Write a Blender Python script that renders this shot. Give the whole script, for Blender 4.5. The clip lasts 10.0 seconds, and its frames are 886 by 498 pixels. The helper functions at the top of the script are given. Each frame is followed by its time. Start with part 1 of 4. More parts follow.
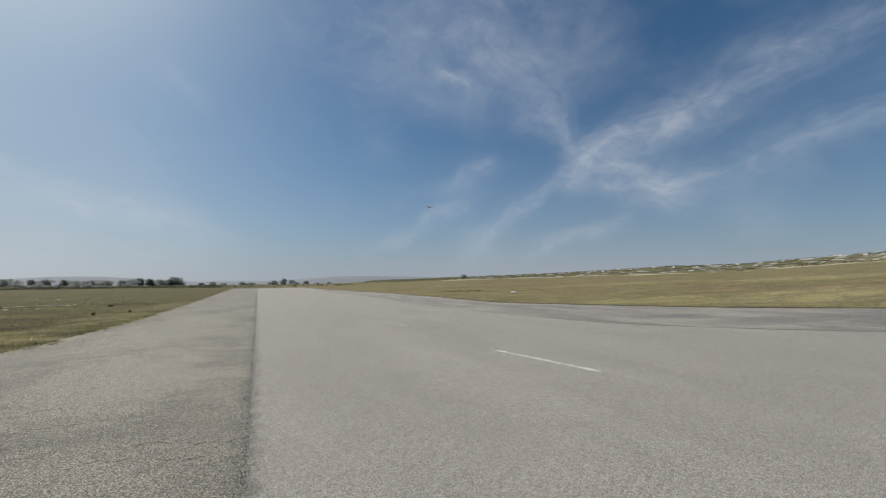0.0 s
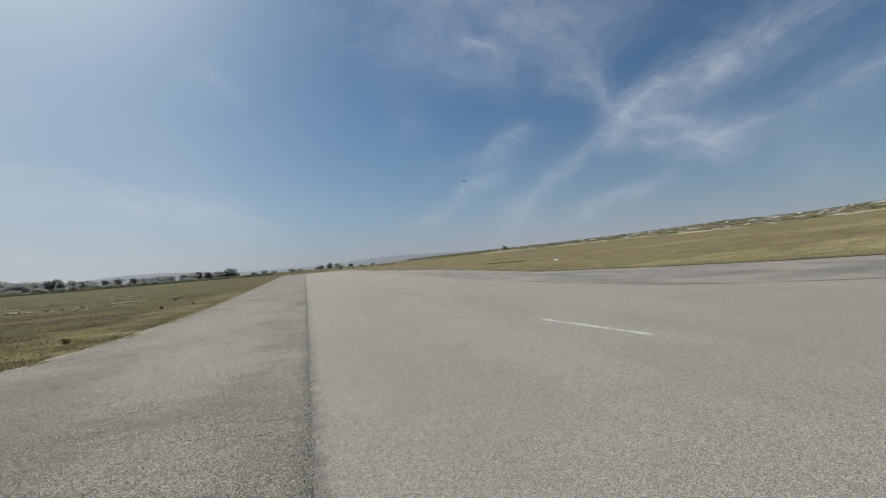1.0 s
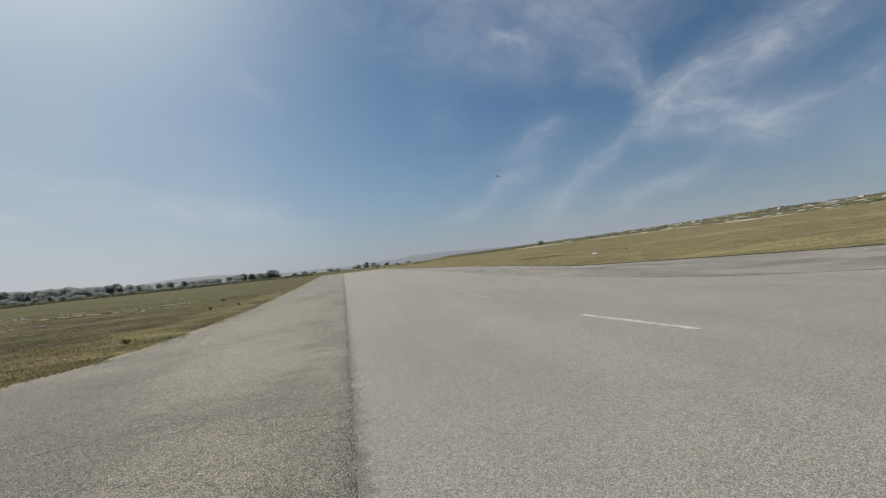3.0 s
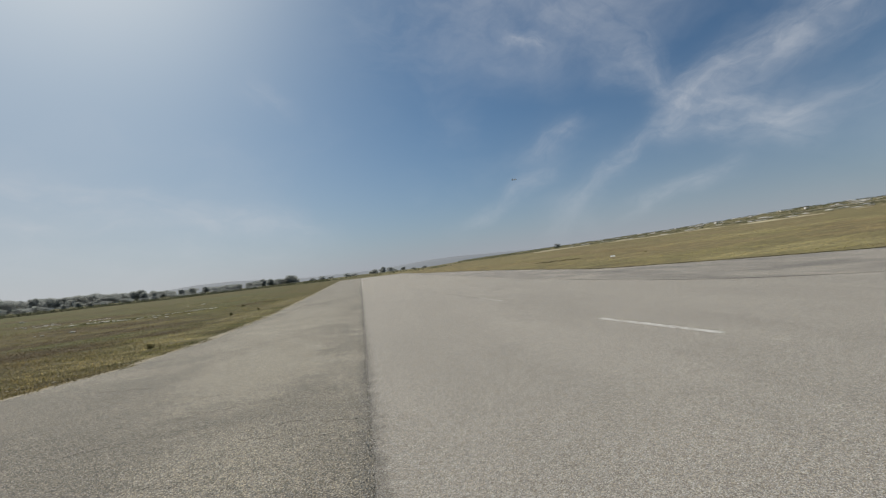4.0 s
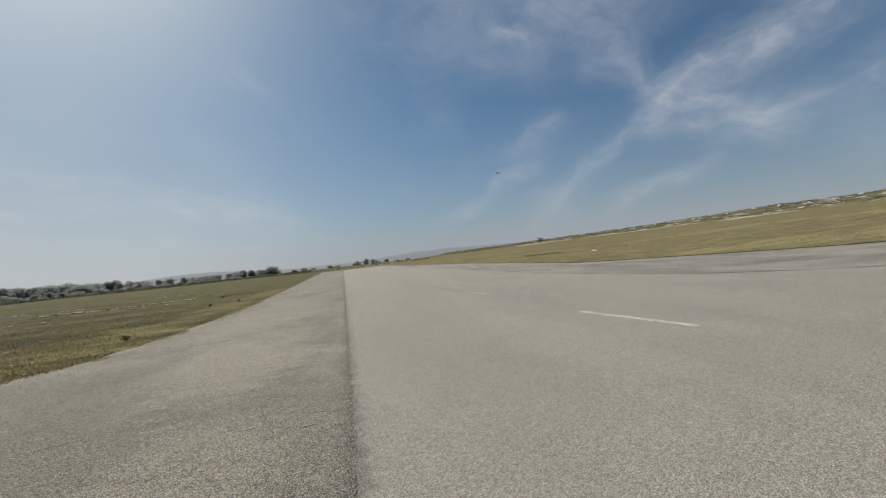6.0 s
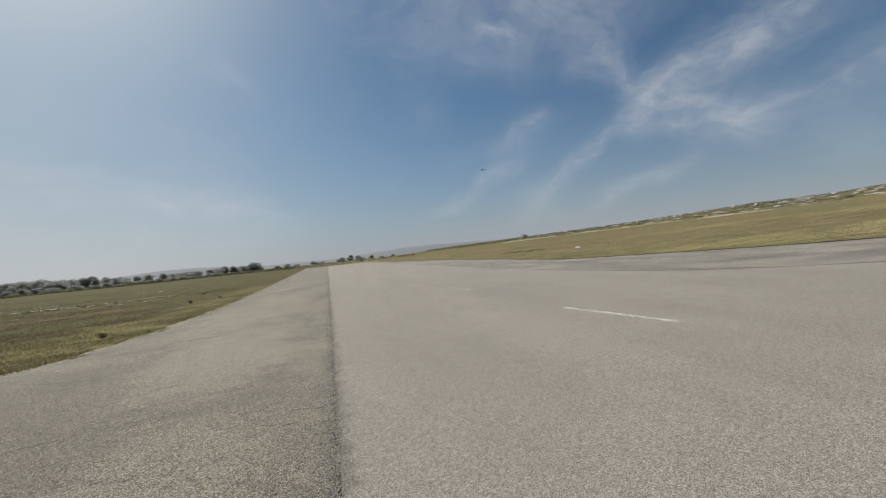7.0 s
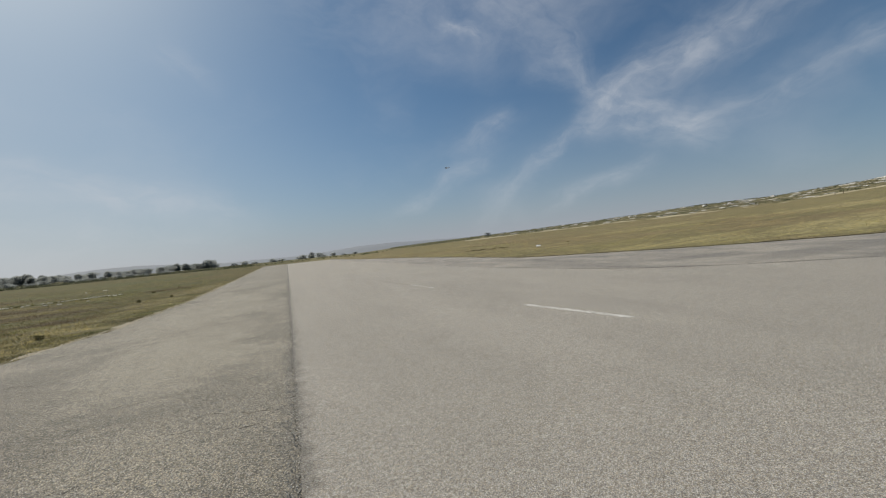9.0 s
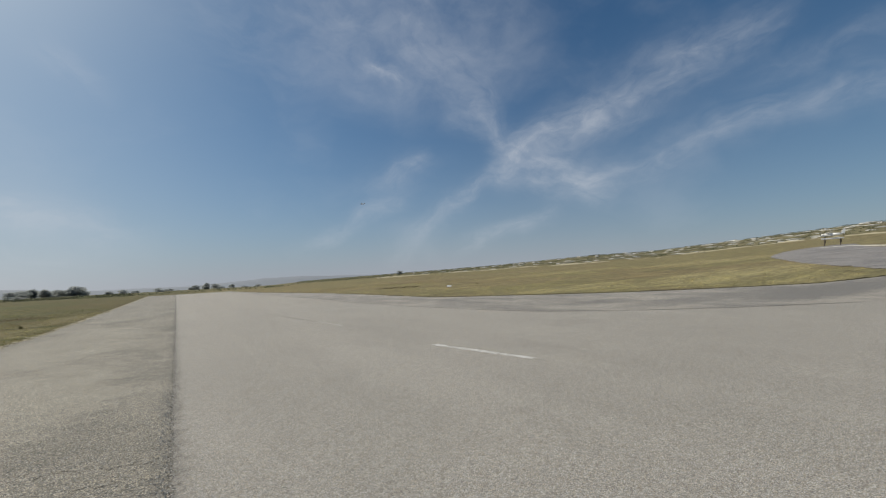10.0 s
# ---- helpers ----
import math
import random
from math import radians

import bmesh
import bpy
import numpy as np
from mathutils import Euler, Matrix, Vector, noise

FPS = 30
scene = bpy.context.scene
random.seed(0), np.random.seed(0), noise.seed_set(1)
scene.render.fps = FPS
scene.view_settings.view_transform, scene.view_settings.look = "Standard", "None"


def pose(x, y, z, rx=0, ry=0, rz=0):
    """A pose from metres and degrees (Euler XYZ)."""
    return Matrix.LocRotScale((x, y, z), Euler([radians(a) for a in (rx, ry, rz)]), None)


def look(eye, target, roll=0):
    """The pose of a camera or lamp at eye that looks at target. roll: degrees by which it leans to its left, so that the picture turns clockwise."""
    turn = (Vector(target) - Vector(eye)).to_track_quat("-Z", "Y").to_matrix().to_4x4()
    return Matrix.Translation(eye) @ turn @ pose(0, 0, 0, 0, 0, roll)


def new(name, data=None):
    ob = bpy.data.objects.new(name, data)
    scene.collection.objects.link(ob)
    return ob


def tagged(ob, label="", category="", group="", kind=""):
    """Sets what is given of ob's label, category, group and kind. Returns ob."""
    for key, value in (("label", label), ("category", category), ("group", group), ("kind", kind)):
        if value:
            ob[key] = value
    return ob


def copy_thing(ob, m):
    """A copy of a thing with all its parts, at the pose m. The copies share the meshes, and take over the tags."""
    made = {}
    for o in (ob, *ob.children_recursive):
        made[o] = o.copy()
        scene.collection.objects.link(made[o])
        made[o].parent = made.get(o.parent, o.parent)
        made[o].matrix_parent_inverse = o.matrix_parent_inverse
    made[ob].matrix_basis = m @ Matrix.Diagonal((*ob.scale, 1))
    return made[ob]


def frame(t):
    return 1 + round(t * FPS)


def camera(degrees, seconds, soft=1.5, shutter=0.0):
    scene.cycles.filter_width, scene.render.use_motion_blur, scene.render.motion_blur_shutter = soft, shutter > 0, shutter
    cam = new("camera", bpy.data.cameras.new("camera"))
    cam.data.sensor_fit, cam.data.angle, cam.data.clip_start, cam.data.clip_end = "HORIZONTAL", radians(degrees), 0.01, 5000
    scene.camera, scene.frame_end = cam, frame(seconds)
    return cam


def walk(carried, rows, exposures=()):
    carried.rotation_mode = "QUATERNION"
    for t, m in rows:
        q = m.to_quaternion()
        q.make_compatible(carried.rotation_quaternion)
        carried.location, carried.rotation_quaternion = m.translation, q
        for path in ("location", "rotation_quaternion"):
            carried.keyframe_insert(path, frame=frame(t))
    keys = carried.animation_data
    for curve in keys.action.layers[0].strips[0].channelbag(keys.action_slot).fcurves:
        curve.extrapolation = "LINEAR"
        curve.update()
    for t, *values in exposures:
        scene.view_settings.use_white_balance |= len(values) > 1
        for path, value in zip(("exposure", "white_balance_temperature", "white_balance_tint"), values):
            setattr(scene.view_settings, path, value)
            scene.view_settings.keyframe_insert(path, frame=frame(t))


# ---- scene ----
cam = camera(91.78, 10.0, soft=1.2)
EYE = (0.0, 0.0, 1.65)
# seconds, then the camera's turn in degrees (Euler XYZ); it stands on one spot
PATH = [
    (0.0, 94.452, 0.615, -22.242),
    (0.5, 92.316, 4.010, -17.815),
    (1.0, 91.299, 4.722, -16.756),
    (1.5, 90.565, 4.715, -15.759),
    (2.0, 90.507, 4.560, -14.266),
    (2.5, 90.790, 5.436, -13.321),
    (4.0, 92.154, 6.634, -9.913),
    (4.5, 92.073, 6.589, -9.680),
    (5.0, 91.705, 6.486, -10.104),
    (5.5, 91.245, 6.163, -11.112),
    (7.0, 90.229, 5.932, -14.122),
    (7.5, 89.689, 5.371, -15.315),
    (8.0, 89.388, 5.207, -16.411),
    (8.5, 89.413, 5.481, -16.907),
    (9.0, 89.441, 5.663, -19.008),
    (9.5, 90.421, 4.929, -22.985),
    (10.0, 93.637, 3.050, -30.733),
]
walk(cam, [(t, pose(*EYE, rx, ry, rz)) for t, rx, ry, rz in PATH],
     [(0.0, 0.02, 6430, 9), (1.5, 0.02, 6450, 9), (2.5, 0.02, 6560, 9), (4.0, -0.01, 6650, 9), (5.5, 0.0, 6700, 9), (7.5, 0.02, 6800, 9), (8.5, 0.02, 6780, 9), (10.0, 0.02, 6560, 9)])

# ---- light ----
SUN_AZ, SUN_EL = -31.0, 42.0
sun_data = bpy.data.lights.new("sun", "SUN")
sun_data.energy, sun_data.angle, sun_data.color = 4.3, radians(0.6), (1.0, 0.94, 0.84)
sun = new("sun", sun_data)
sun_way = Vector((math.sin(radians(SUN_AZ)) * math.cos(radians(SUN_EL)), math.cos(radians(SUN_AZ)) * math.cos(radians(SUN_EL)), math.sin(radians(SUN_EL))))
sun.matrix_world = look(sun_way * 60 + Vector((0, 0, 2)), (0, 0, 2))


class Nodes:
    """Short hand for wiring node trees."""

    def __init__(self, tree):
        self.tree = tree
        tree.nodes.clear()

    def add(self, kind):
        return self.tree.nodes.new(kind)

    def put(self, socket, value):
        if isinstance(value, bpy.types.NodeSocket):
            self.tree.links.new(value, socket)
        else:
            socket.default_value = value

    def math(self, op, a, b=0.0, c=0.0, clamp=False):
        node = self.add("ShaderNodeMath")
        node.operation, node.use_clamp = op, clamp
        for i, value in enumerate((a, b, c)):
            self.put(node.inputs[i], value)
        return node.outputs[0]

    def vec(self, op, a, b=(0, 0, 0)):
        node = self.add("ShaderNodeVectorMath")
        node.operation = op
        self.put(node.inputs[0], a)
        self.put(node.inputs[1], b)
        return node.outputs["Value" if op in ("DOT_PRODUCT", "LENGTH") else "Vector"]

    def mix(self, f, a, b, blend="MIX"):
        node = self.add("ShaderNodeMix")
        node.data_type, node.blend_type = "RGBA", blend
        for i, value in ((0, f), (6, a), (7, b)):
            if i and isinstance(value, tuple) and len(value) == 3:
                value = (*value, 1.0)
            self.put(node.inputs[i], value)
        return node.outputs[2]

    def ramp(self, f, lo, hi, a=0.0, b=1.0, smooth=True):
        node = self.add("ShaderNodeMapRange")
        node.interpolation_type = "SMOOTHSTEP" if smooth else "LINEAR"
        for i, value in enumerate((f, lo, hi, a, b)):
            self.put(node.inputs[i], value)
        return node.outputs[0]

    def noise(self, where, scale, detail=4.0, rough=0.55, warp=0.0):
        node = self.add("ShaderNodeTexNoise")
        self.put(node.inputs["Vector"], where)
        node.inputs["Scale"].default_value, node.inputs["Detail"].default_value = scale, detail
        node.inputs["Roughness"].default_value, node.inputs["Distortion"].default_value = rough, warp
        return node.outputs["Fac"]

    def scaled(self, where, size, turn=0.0):
        node = self.add("ShaderNodeMapping")
        self.put(node.inputs["Vector"], where)
        node.inputs["Scale"].default_value = size
        node.inputs["Rotation"].default_value = (0, 0, radians(turn))
        return node.outputs[0]


def make_sky():
    world = bpy.data.worlds.new("sky")
    scene.world = world
    world.use_nodes = True
    n = Nodes(world.node_tree)
    way = n.add("ShaderNodeTexCoord").outputs["Generated"]
    sky = n.add("ShaderNodeTexSky")
    sky.sky_type, sky.sun_disc = "NISHITA", False
    sky.sun_elevation, sky.sun_rotation = radians(SUN_EL), radians(SUN_AZ)
    sky.air_density, sky.dust_density, sky.ozone_density, sky.altitude = 1.0, 0.6, 2.0, 50.0
    xyz = n.add("ShaderNodeSeparateXYZ")
    n.put(xyz.inputs[0], way)
    x, y, z = xyz.outputs
    az = n.math("MULTIPLY", n.math("ARCTAN2", x, y), 57.2958)
    el = n.math("MULTIPLY", n.math("ARCSINE", z), 57.2958)
    comb = n.add("ShaderNodeCombineXYZ")
    n.put(comb.inputs[0], az)
    n.put(comb.inputs[1], el)
    flat = comb.outputs[0]
    # the wisps are frayed by two sizes of noise
    fray = n.add("ShaderNodeTexNoise")
    n.put(fray.inputs["Vector"], n.scaled(flat, (0.11, 0.16, 1)))
    fray.inputs["Scale"].default_value, fray.inputs["Detail"].default_value = 1.0, 5.0
    pushed = n.vec("ADD", flat, n.vec("MULTIPLY", n.vec("SUBTRACT", fray.outputs["Color"], (0.5, 0.5, 0.5)), (6.0, 5.0, 0)))

    def streak(a, b, width, strength, taper=0.25, seed=0.0):
        a, b = Vector((*a, 0)), Vector((*b, 0))
        d = b - a
        length = d.length
        d.normalize()
        across = Vector((-d.y, d.x, 0))
        off = n.vec("SUBTRACT", pushed, tuple(a))
        along = n.vec("DOT_PRODUCT", off, tuple(d))
        side = n.vec("DOT_PRODUCT", off, tuple(across))
        s = n.math("DIVIDE", along, length)
        w = n.math("DIVIDE", side, width)
        body = n.math("POWER", 2.718, n.math("MULTIPLY", n.math("MULTIPLY", w, w), -1.0))
        ends = n.math("MULTIPLY", n.ramp(s, -taper, taper), n.ramp(s, 1 + taper, 1 - taper))
        local = n.add("ShaderNodeCombineXYZ")
        n.put(local.inputs[0], n.math("MULTIPLY", along, 0.22))
        n.put(local.inputs[1], n.math("MULTIPLY", side, 0.6))
        local.inputs[2].default_value = seed
        fibre = n.ramp(n.noise(local.outputs[0], 1.0, 4.0, 0.6, 0.5), 0.06, 0.84)
        return n.math("MULTIPLY", n.math("MULTIPLY", body, ends), n.math("MULTIPLY", fibre, strength))

    wisps = [
        ((38, 15.5), (53, 19.0), 1.5, 0.60, 0.15), ((52, 18.7), (71, 24.6), 1.9, 0.42, 0.2),
        ((39, 15.6), (52.5, 9.9), 1.9, 0.5, 0.15), ((42, 14.5), (50, 12.5), 2.2, 0.24, 0.3),
        ((49, 10.0), (64, 14.8), 1.5, 0.34, 0.2), ((62, 14.3), (80, 16.4), 1.4, 0.42, 0.2),
        ((68, 18.8), (80, 20.4), 0.9, 0.25, 0.3),
        ((41, 15.6), (25, 3.6), 1.0, 0.46, 0.2), ((39.5, 17.0), (36.5, 23.0), 1.3, 0.42, 0.25),
        ((37, 22), (27, 33), 2.6, 0.30, 0.3), ((23, 12.0), (29.5, 15.2), 1.0, 0.38, 0.3),
        ((13, 4.4), (25.5, 10.4), 0.8, 0.42, 0.2), ((34, 3.8), (45, 7.2), 0.8, 0.5, 0.25),
        ((21.6, 27.6), (27.2, 25.5), 0.7, 0.60, 0.3), ((22, 11.0), (30, 15.2), 2.2, 0.16, 0.4),
        ((-12, 24.6), (-8, 21.0), 1.2, 0.22, 0.4), ((0, 31), (24, 30), 4.6, 0.20, 0.3), ((42, 14.4), (51.5, 10.9), 2.0, 0.14, 0.25), ((47, 17.6), (63, 22.4), 2.4, 0.3, 0.3), ((33, 21), (38, 20.0), 1.6, 0.3, 0.4),
        ((-44, 12.4), (-24, 11.0), 1.2, 0.55, 0.3), ((-24, 10.8), (-6, 5.8), 1.2, 0.45, 0.3),
        ((-46, 9.0), (-30, 8.4), 0.6, 0.6, 0.3), ((-30, 9.4), (-15, 7.4), 0.7, 0.4, 0.3), ((-50, 6.0), (-10, 4.0), 2.0, 0.35, 0.3),
        ((95, 20), (130, 30), 4.0, 0.30, 0.3), ((-120, 30), (-70, 22), 5.0, 0.30, 0.3), ((150, 18), (200, 26), 4.0, 0.30, 0.3),
    ]
    cover = 0.0
    for i, (a, b, width, strength, taper) in enumerate(wisps):
        cover = n.math("ADD", cover, streak(a, b, width * 1.35, strength * 0.62, taper, i * 3.7))
    # a thin veil over the middle of the sky
    veil = n.ramp(n.noise(n.scaled(pushed, (0.045, 0.07, 1), 20), 1.0, 5.0, 0.55), 0.48, 0.75)
    bank = n.math("SUBTRACT", 1.0, n.vec("LENGTH", n.vec("MULTIPLY", n.vec("SUBTRACT", pushed, (28.5, 30.0, 0)), (0.043, 0.080, 0))), clamp=True)
    bank = n.math("MULTIPLY", n.ramp(bank, 0.0, 0.6), n.ramp(n.noise(n.scaled(pushed, (0.13, 0.2, 1)), 1.0, 5.0, 0.62), 0.25, 0.75, 0.08, 0.24))
    mottle = n.ramp(n.noise(n.scaled(pushed, (0.2, 0.36, 1), 24), 1.0, 5.0, 0.58, 0.4), 0.34, 0.66, 0.72, 1.2)
    cover = n.math("MULTIPLY", cover, mottle)
    cover = n.math("ADD", cover, n.math("ADD", n.math("MULTIPLY", veil, 0.12), bank), clamp=True)
    # bright haze round the sun and along the horizon
    near = n.vec("DOT_PRODUCT", n.vec("NORMALIZE", way), tuple(sun_way))
    glow = n.math("POWER", n.math("MAXIMUM", near, 0.0), 18.0)
    low = n.math("POWER", 2.718, n.math("MULTIPLY", n.math("MAXIMUM", el, 0.0), -0.10))
    side = n.math("MULTIPLY", n.ramp(az, 48.0, -58.0), n.ramp(near, 0.40, 1.0))
    tall = n.math("MULTIPLY", n.math("POWER", 2.718, n.math("MULTIPLY", n.math("MAXIMUM", el, 0.0), -0.03)), n.math("MULTIPLY", side, 0.78), clamp=True)
    clear = n.mix(1.0, sky.outputs[0], n.mix(n.ramp(az, 42.0, 76.0), (0.212, 0.437, 0.572), (0.265, 0.53, 0.67)), "MULTIPLY")
    bow = n.mix(n.math("MULTIPLY", low, n.ramp(az, 25.0, 80.0, 0.93, 0.74), clamp=True), clear, n.mix(n.ramp(az, -30.0, 6.0), (3.8, 4.35, 5.0), (3.45, 3.8, 4.5)))
    bow = n.mix(tall, bow, (4.35, 4.85, 5.4))
    milk = n.math("MULTIPLY", n.math("POWER", 2.718, n.math("MULTIPLY", n.math("MAXIMUM", el, 0.0), -0.11)), n.math("MULTIPLY", n.ramp(az, 12.0, -48.0), 0.9), clamp=True)
    bow = n.mix(milk, bow, (5.2, 5.5, 5.85))
    dusk = n.math("MULTIPLY", n.math("POWER", 2.718, n.math("MULTIPLY", n.math("MAXIMUM", el, 0.0), -0.38)), 0.6)
    bow = n.mix(dusk, bow, n.mix(n.ramp(az, -26.0, 4.0), (4.65, 4.72, 5.05), (3.5, 3.62, 4.05)))
    bow = n.mix(n.math("MULTIPLY", glow, 0.92, clamp=True), bow, (6.8, 7.05, 7.4))
    bow = n.mix(cover, bow, (5.5, 5.8, 6.35))
    back = n.add("ShaderNodeBackground")
    n.put(back.inputs["Color"], bow)
    back.inputs["Strength"].default_value = 0.1
    n.put(n.add("ShaderNodeOutputWorld").inputs[0], back.outputs[0])


make_sky()


# ---- materials ----
def material(name, build, rough=0.9, gloss=0.5):
    m = bpy.data.materials.new(name)
    m.use_nodes = True
    n = Nodes(m.node_tree)
    shader = n.add("ShaderNodeBsdfPrincipled")
    shader.inputs["Roughness"].default_value, shader.inputs["Specular IOR Level"].default_value = rough, gloss
    n.put(n.add("ShaderNodeOutputMaterial").inputs[0], shader.outputs[0])
    where = n.add("ShaderNodeTexCoord").outputs["Object"]
    colour, height, depth = build(n, where)
    n.put(shader.inputs["Base Color"], colour if isinstance(colour, bpy.types.NodeSocket) else (*colour, 1.0))
    if height is not None:
        bump = n.add("ShaderNodeBump")
        bump.inputs["Strength"].default_value, bump.inputs["Distance"].default_value = 0.8, depth
        n.put(bump.inputs["Height"], height)
        n.put(shader.inputs["Normal"], bump.outputs[0])
    return m


def asphalt(name, tone, light, dark, stone, contrast, blotch, stains=(), drawn=(0.9, 0.045, 1), joint=(0.0, 0.0), relief=0.004):
    """Weathered asphalt: stone chips in binder, stains at metre size, wear drawn along the runway, grime along its edge joint."""

    def build(n, where):
        chips = n.add("ShaderNodeTexVoronoi")
        n.put(chips.inputs["Vector"], where)
        chips.inputs["Scale"].default_value = stone
        sep = n.add("ShaderNodeSeparateColor")
        n.put(sep.inputs[0], chips.outputs["Color"])
        chip = n.ramp(sep.outputs[0], 0.0, 1.0, 1 - contrast, 1 + contrast, False)
        # dark binder between chips, deepened in colour to add shade in the gaps
        gap = n.ramp(chips.outputs["Distance"], 0.38, 0.62, 1.0, 1.0 - 0.8 * contrast)
        fine = n.ramp(n.noise(where, stone * 0.8, 2.0, 0.7), 0.3, 0.7, 1 - contrast * 0.5, 1 + contrast * 0.5)
        clump = n.ramp(n.noise(where, stone * 0.13, 3.0, 0.65), 0.32, 0.68, 1 - contrast * 0.18, 1 + contrast * 0.18)
        stain = n.noise(n.scaled(where, (1, 0.55, 1)), 0.42, 6.0, 0.62, 0.3)
        wear = n.noise(n.scaled(where, drawn, 4), 1.0, 5.0, 0.6)
        mid = n.noise(n.scaled(where, (0.55, 1.3, 1)), 2.0, 6.0, 0.66)
        c = n.mix(n.ramp(stain, 0.5 - blotch, 0.5 + blotch), dark, tone)
        c = n.mix(n.math("MULTIPLY", n.ramp(wear, 0.42, 0.72), 0.55), c, light)
        c = n.mix(n.math("MULTIPLY", n.ramp(mid, 0.48, 0.75), 0.5 if relief < 0.0045 else 0.75), c, dark)
        for sx, sy, rx, ry, much in stains:
            patch = dark if much > 0 else light
            away = n.vec("LENGTH", n.vec("MULTIPLY", n.vec("SUBTRACT", where, (sx, sy, 0)), (1 / rx, 1 / ry, 0)))
            ragged = n.math("ADD", away, n.math("MULTIPLY", n.math("SUBTRACT", mid, 0.5), 1.6))
            c = n.mix(n.math("MULTIPLY", n.ramp(ragged, 1.15, 0.55), abs(much)), c, patch)
        if joint[0]:
            off = n.math("ABSOLUTE", n.math("ADD", n.vec("DOT_PRODUCT", where, (1.0, 0.0185, 0.0)), 0.07))
            off = n.math("ADD", off, n.math("MULTIPLY", n.math("SUBTRACT", n.noise(where, 5.0, 5.0, 0.7), 0.5), joint[0] * 2.6))
            c = n.mix(n.math("MULTIPLY", n.ramp(off, joint[0], 0.0), joint[1]), c, (0.135, 0.125, 0.105))
        grain = n.math("MULTIPLY", n.math("MULTIPLY", chip, clump), n.math("MULTIPLY", fine, gap))
        # chips of two rocks, one browner, one greyer
        c = n.mix(1.0, c, n.mix(n.ramp(sep.outputs[2], 0.25, 0.75), (1.05, 1.0, 0.92), (0.96, 1.0, 1.08)), "MULTIPLY")
        spread = n.add("ShaderNodeVectorMath")
        spread.operation = "SCALE"
        n.put(spread.inputs[0], c)
        n.put(spread.inputs["Scale"], grain)
        # scattered pale stones, broken clean, which also stand in for highlights on chips
        pale = n.math("MULTIPLY", n.ramp(sep.outputs[1], 0.87, 0.9), n.ramp(chips.outputs["Distance"], 0.5, 0.3))
        out = n.mix(n.math("MULTIPLY", pale, min(1.0, 1.3 * contrast)), spread.outputs[0], (0.52, 0.50, 0.46))
        return out, n.math("ADD", n.math("MULTIPLY", chips.outputs["Distance"], -1.0), n.math("MULTIPLY", mid, 0.4)), relief

    return material(name, build, 0.95)


M_RUNWAY = asphalt("runway_asphalt", (0.388, 0.360, 0.309), (0.415, 0.386, 0.332), (0.345, 0.321, 0.275), 130.0, 0.48, 0.2,
                   [(5.3, 13.2, 0.9, 3.4, 0.8), (1.6, 5.4, 0.9, 3.2, 0.5), (0.9, 9.5, 0.7, 4.0, 0.5), (7.4, 4.2, 2.0, 1.2, 0.5), (3.0, 22.0, 1.0, 7.0, 0.5), (3.4, 7.5, 1.0, 4.0, -0.6), (8.6, 12.0, 1.2, 6.0, -0.5)], joint=(0.2, 0.6))
M_SHOULDER = asphalt("old_asphalt", (0.335, 0.31, 0.252), (0.39, 0.361, 0.29), (0.205, 0.19, 0.155), 86.0, 0.62, 0.19,
                     [(-5.0, 4.2, 5.0, 3.6, 0.8), (-7.2, 7.4, 4.4, 3.4, 0.75), (-2.6, 6.2, 2.6, 1.0, 0.3), (-3.0, 4.6, 3.0, 0.5, 0.3), (-2.3, 9.5, 1.5, 3.6, -0.6), (-1.6, 4.2, 1.0, 1.6, -0.4), (-3.2, 20.0, 2.0, 8.0, -0.5)], (0.14, 0.75, 1), (0.20, 0.34), 0.005)
M_TAXI = asphalt("taxiway_asphalt", (0.37, 0.342, 0.294), (0.40, 0.372, 0.32), (0.205, 0.195, 0.178), 95.0, 0.4, 0.16,
                 [(19.5, 11.0, 5.0, 1.4, 0.6), (28.0, 8.6, 9.0, 2.2, 1.0), (24.0, 8.0, 5.0, 1.6, 0.9), (14.0, 21.0, 1.6, 3.0, 0.5), (17.5, 14.5, 2.5, 0.8, 0.6)])
M_APRON = asphalt("apron_asphalt", (0.29, 0.273, 0.256), (0.32, 0.3, 0.278), (0.19, 0.18, 0.173), 80.0, 0.35, 0.12)
M_CRACK = asphalt("crack_fill", (0.27, 0.25, 0.206), (0.31, 0.288, 0.236), (0.2, 0.186, 0.155), 75.0, 0.6, 0.2)
M_TAR = asphalt("crumbling_joint", (0.225, 0.209, 0.174), (0.27, 0.25, 0.208), (0.15, 0.14, 0.118), 75.0, 0.7, 0.2)


def build_paint(n, where):
    f = n.noise(n.scaled(where, (1, 0.35, 1)), 22.0, 6.0, 0.7)
    return n.mix(n.ramp(f, 0.43, 0.58), (0.66, 0.65, 0.62), (0.34, 0.32, 0.28)), f, 0.002


GREEN_PATCHES = ((-40.0, 34.0, 14.0, 7.0), (-75.0, 80.0, 40.0, 16.0), (-120.0, 150.0, 70.0, 40.0), (-40.0, 70.0, 14.0, 9.0), (-30.0, 110.0, 16.0, 25.0), (-26.0, 46.0, 9.0, 5.0), (-14.0, 24.0, 3.0, 2.0), (-20.0, 60.0, 7.0, 5.0))


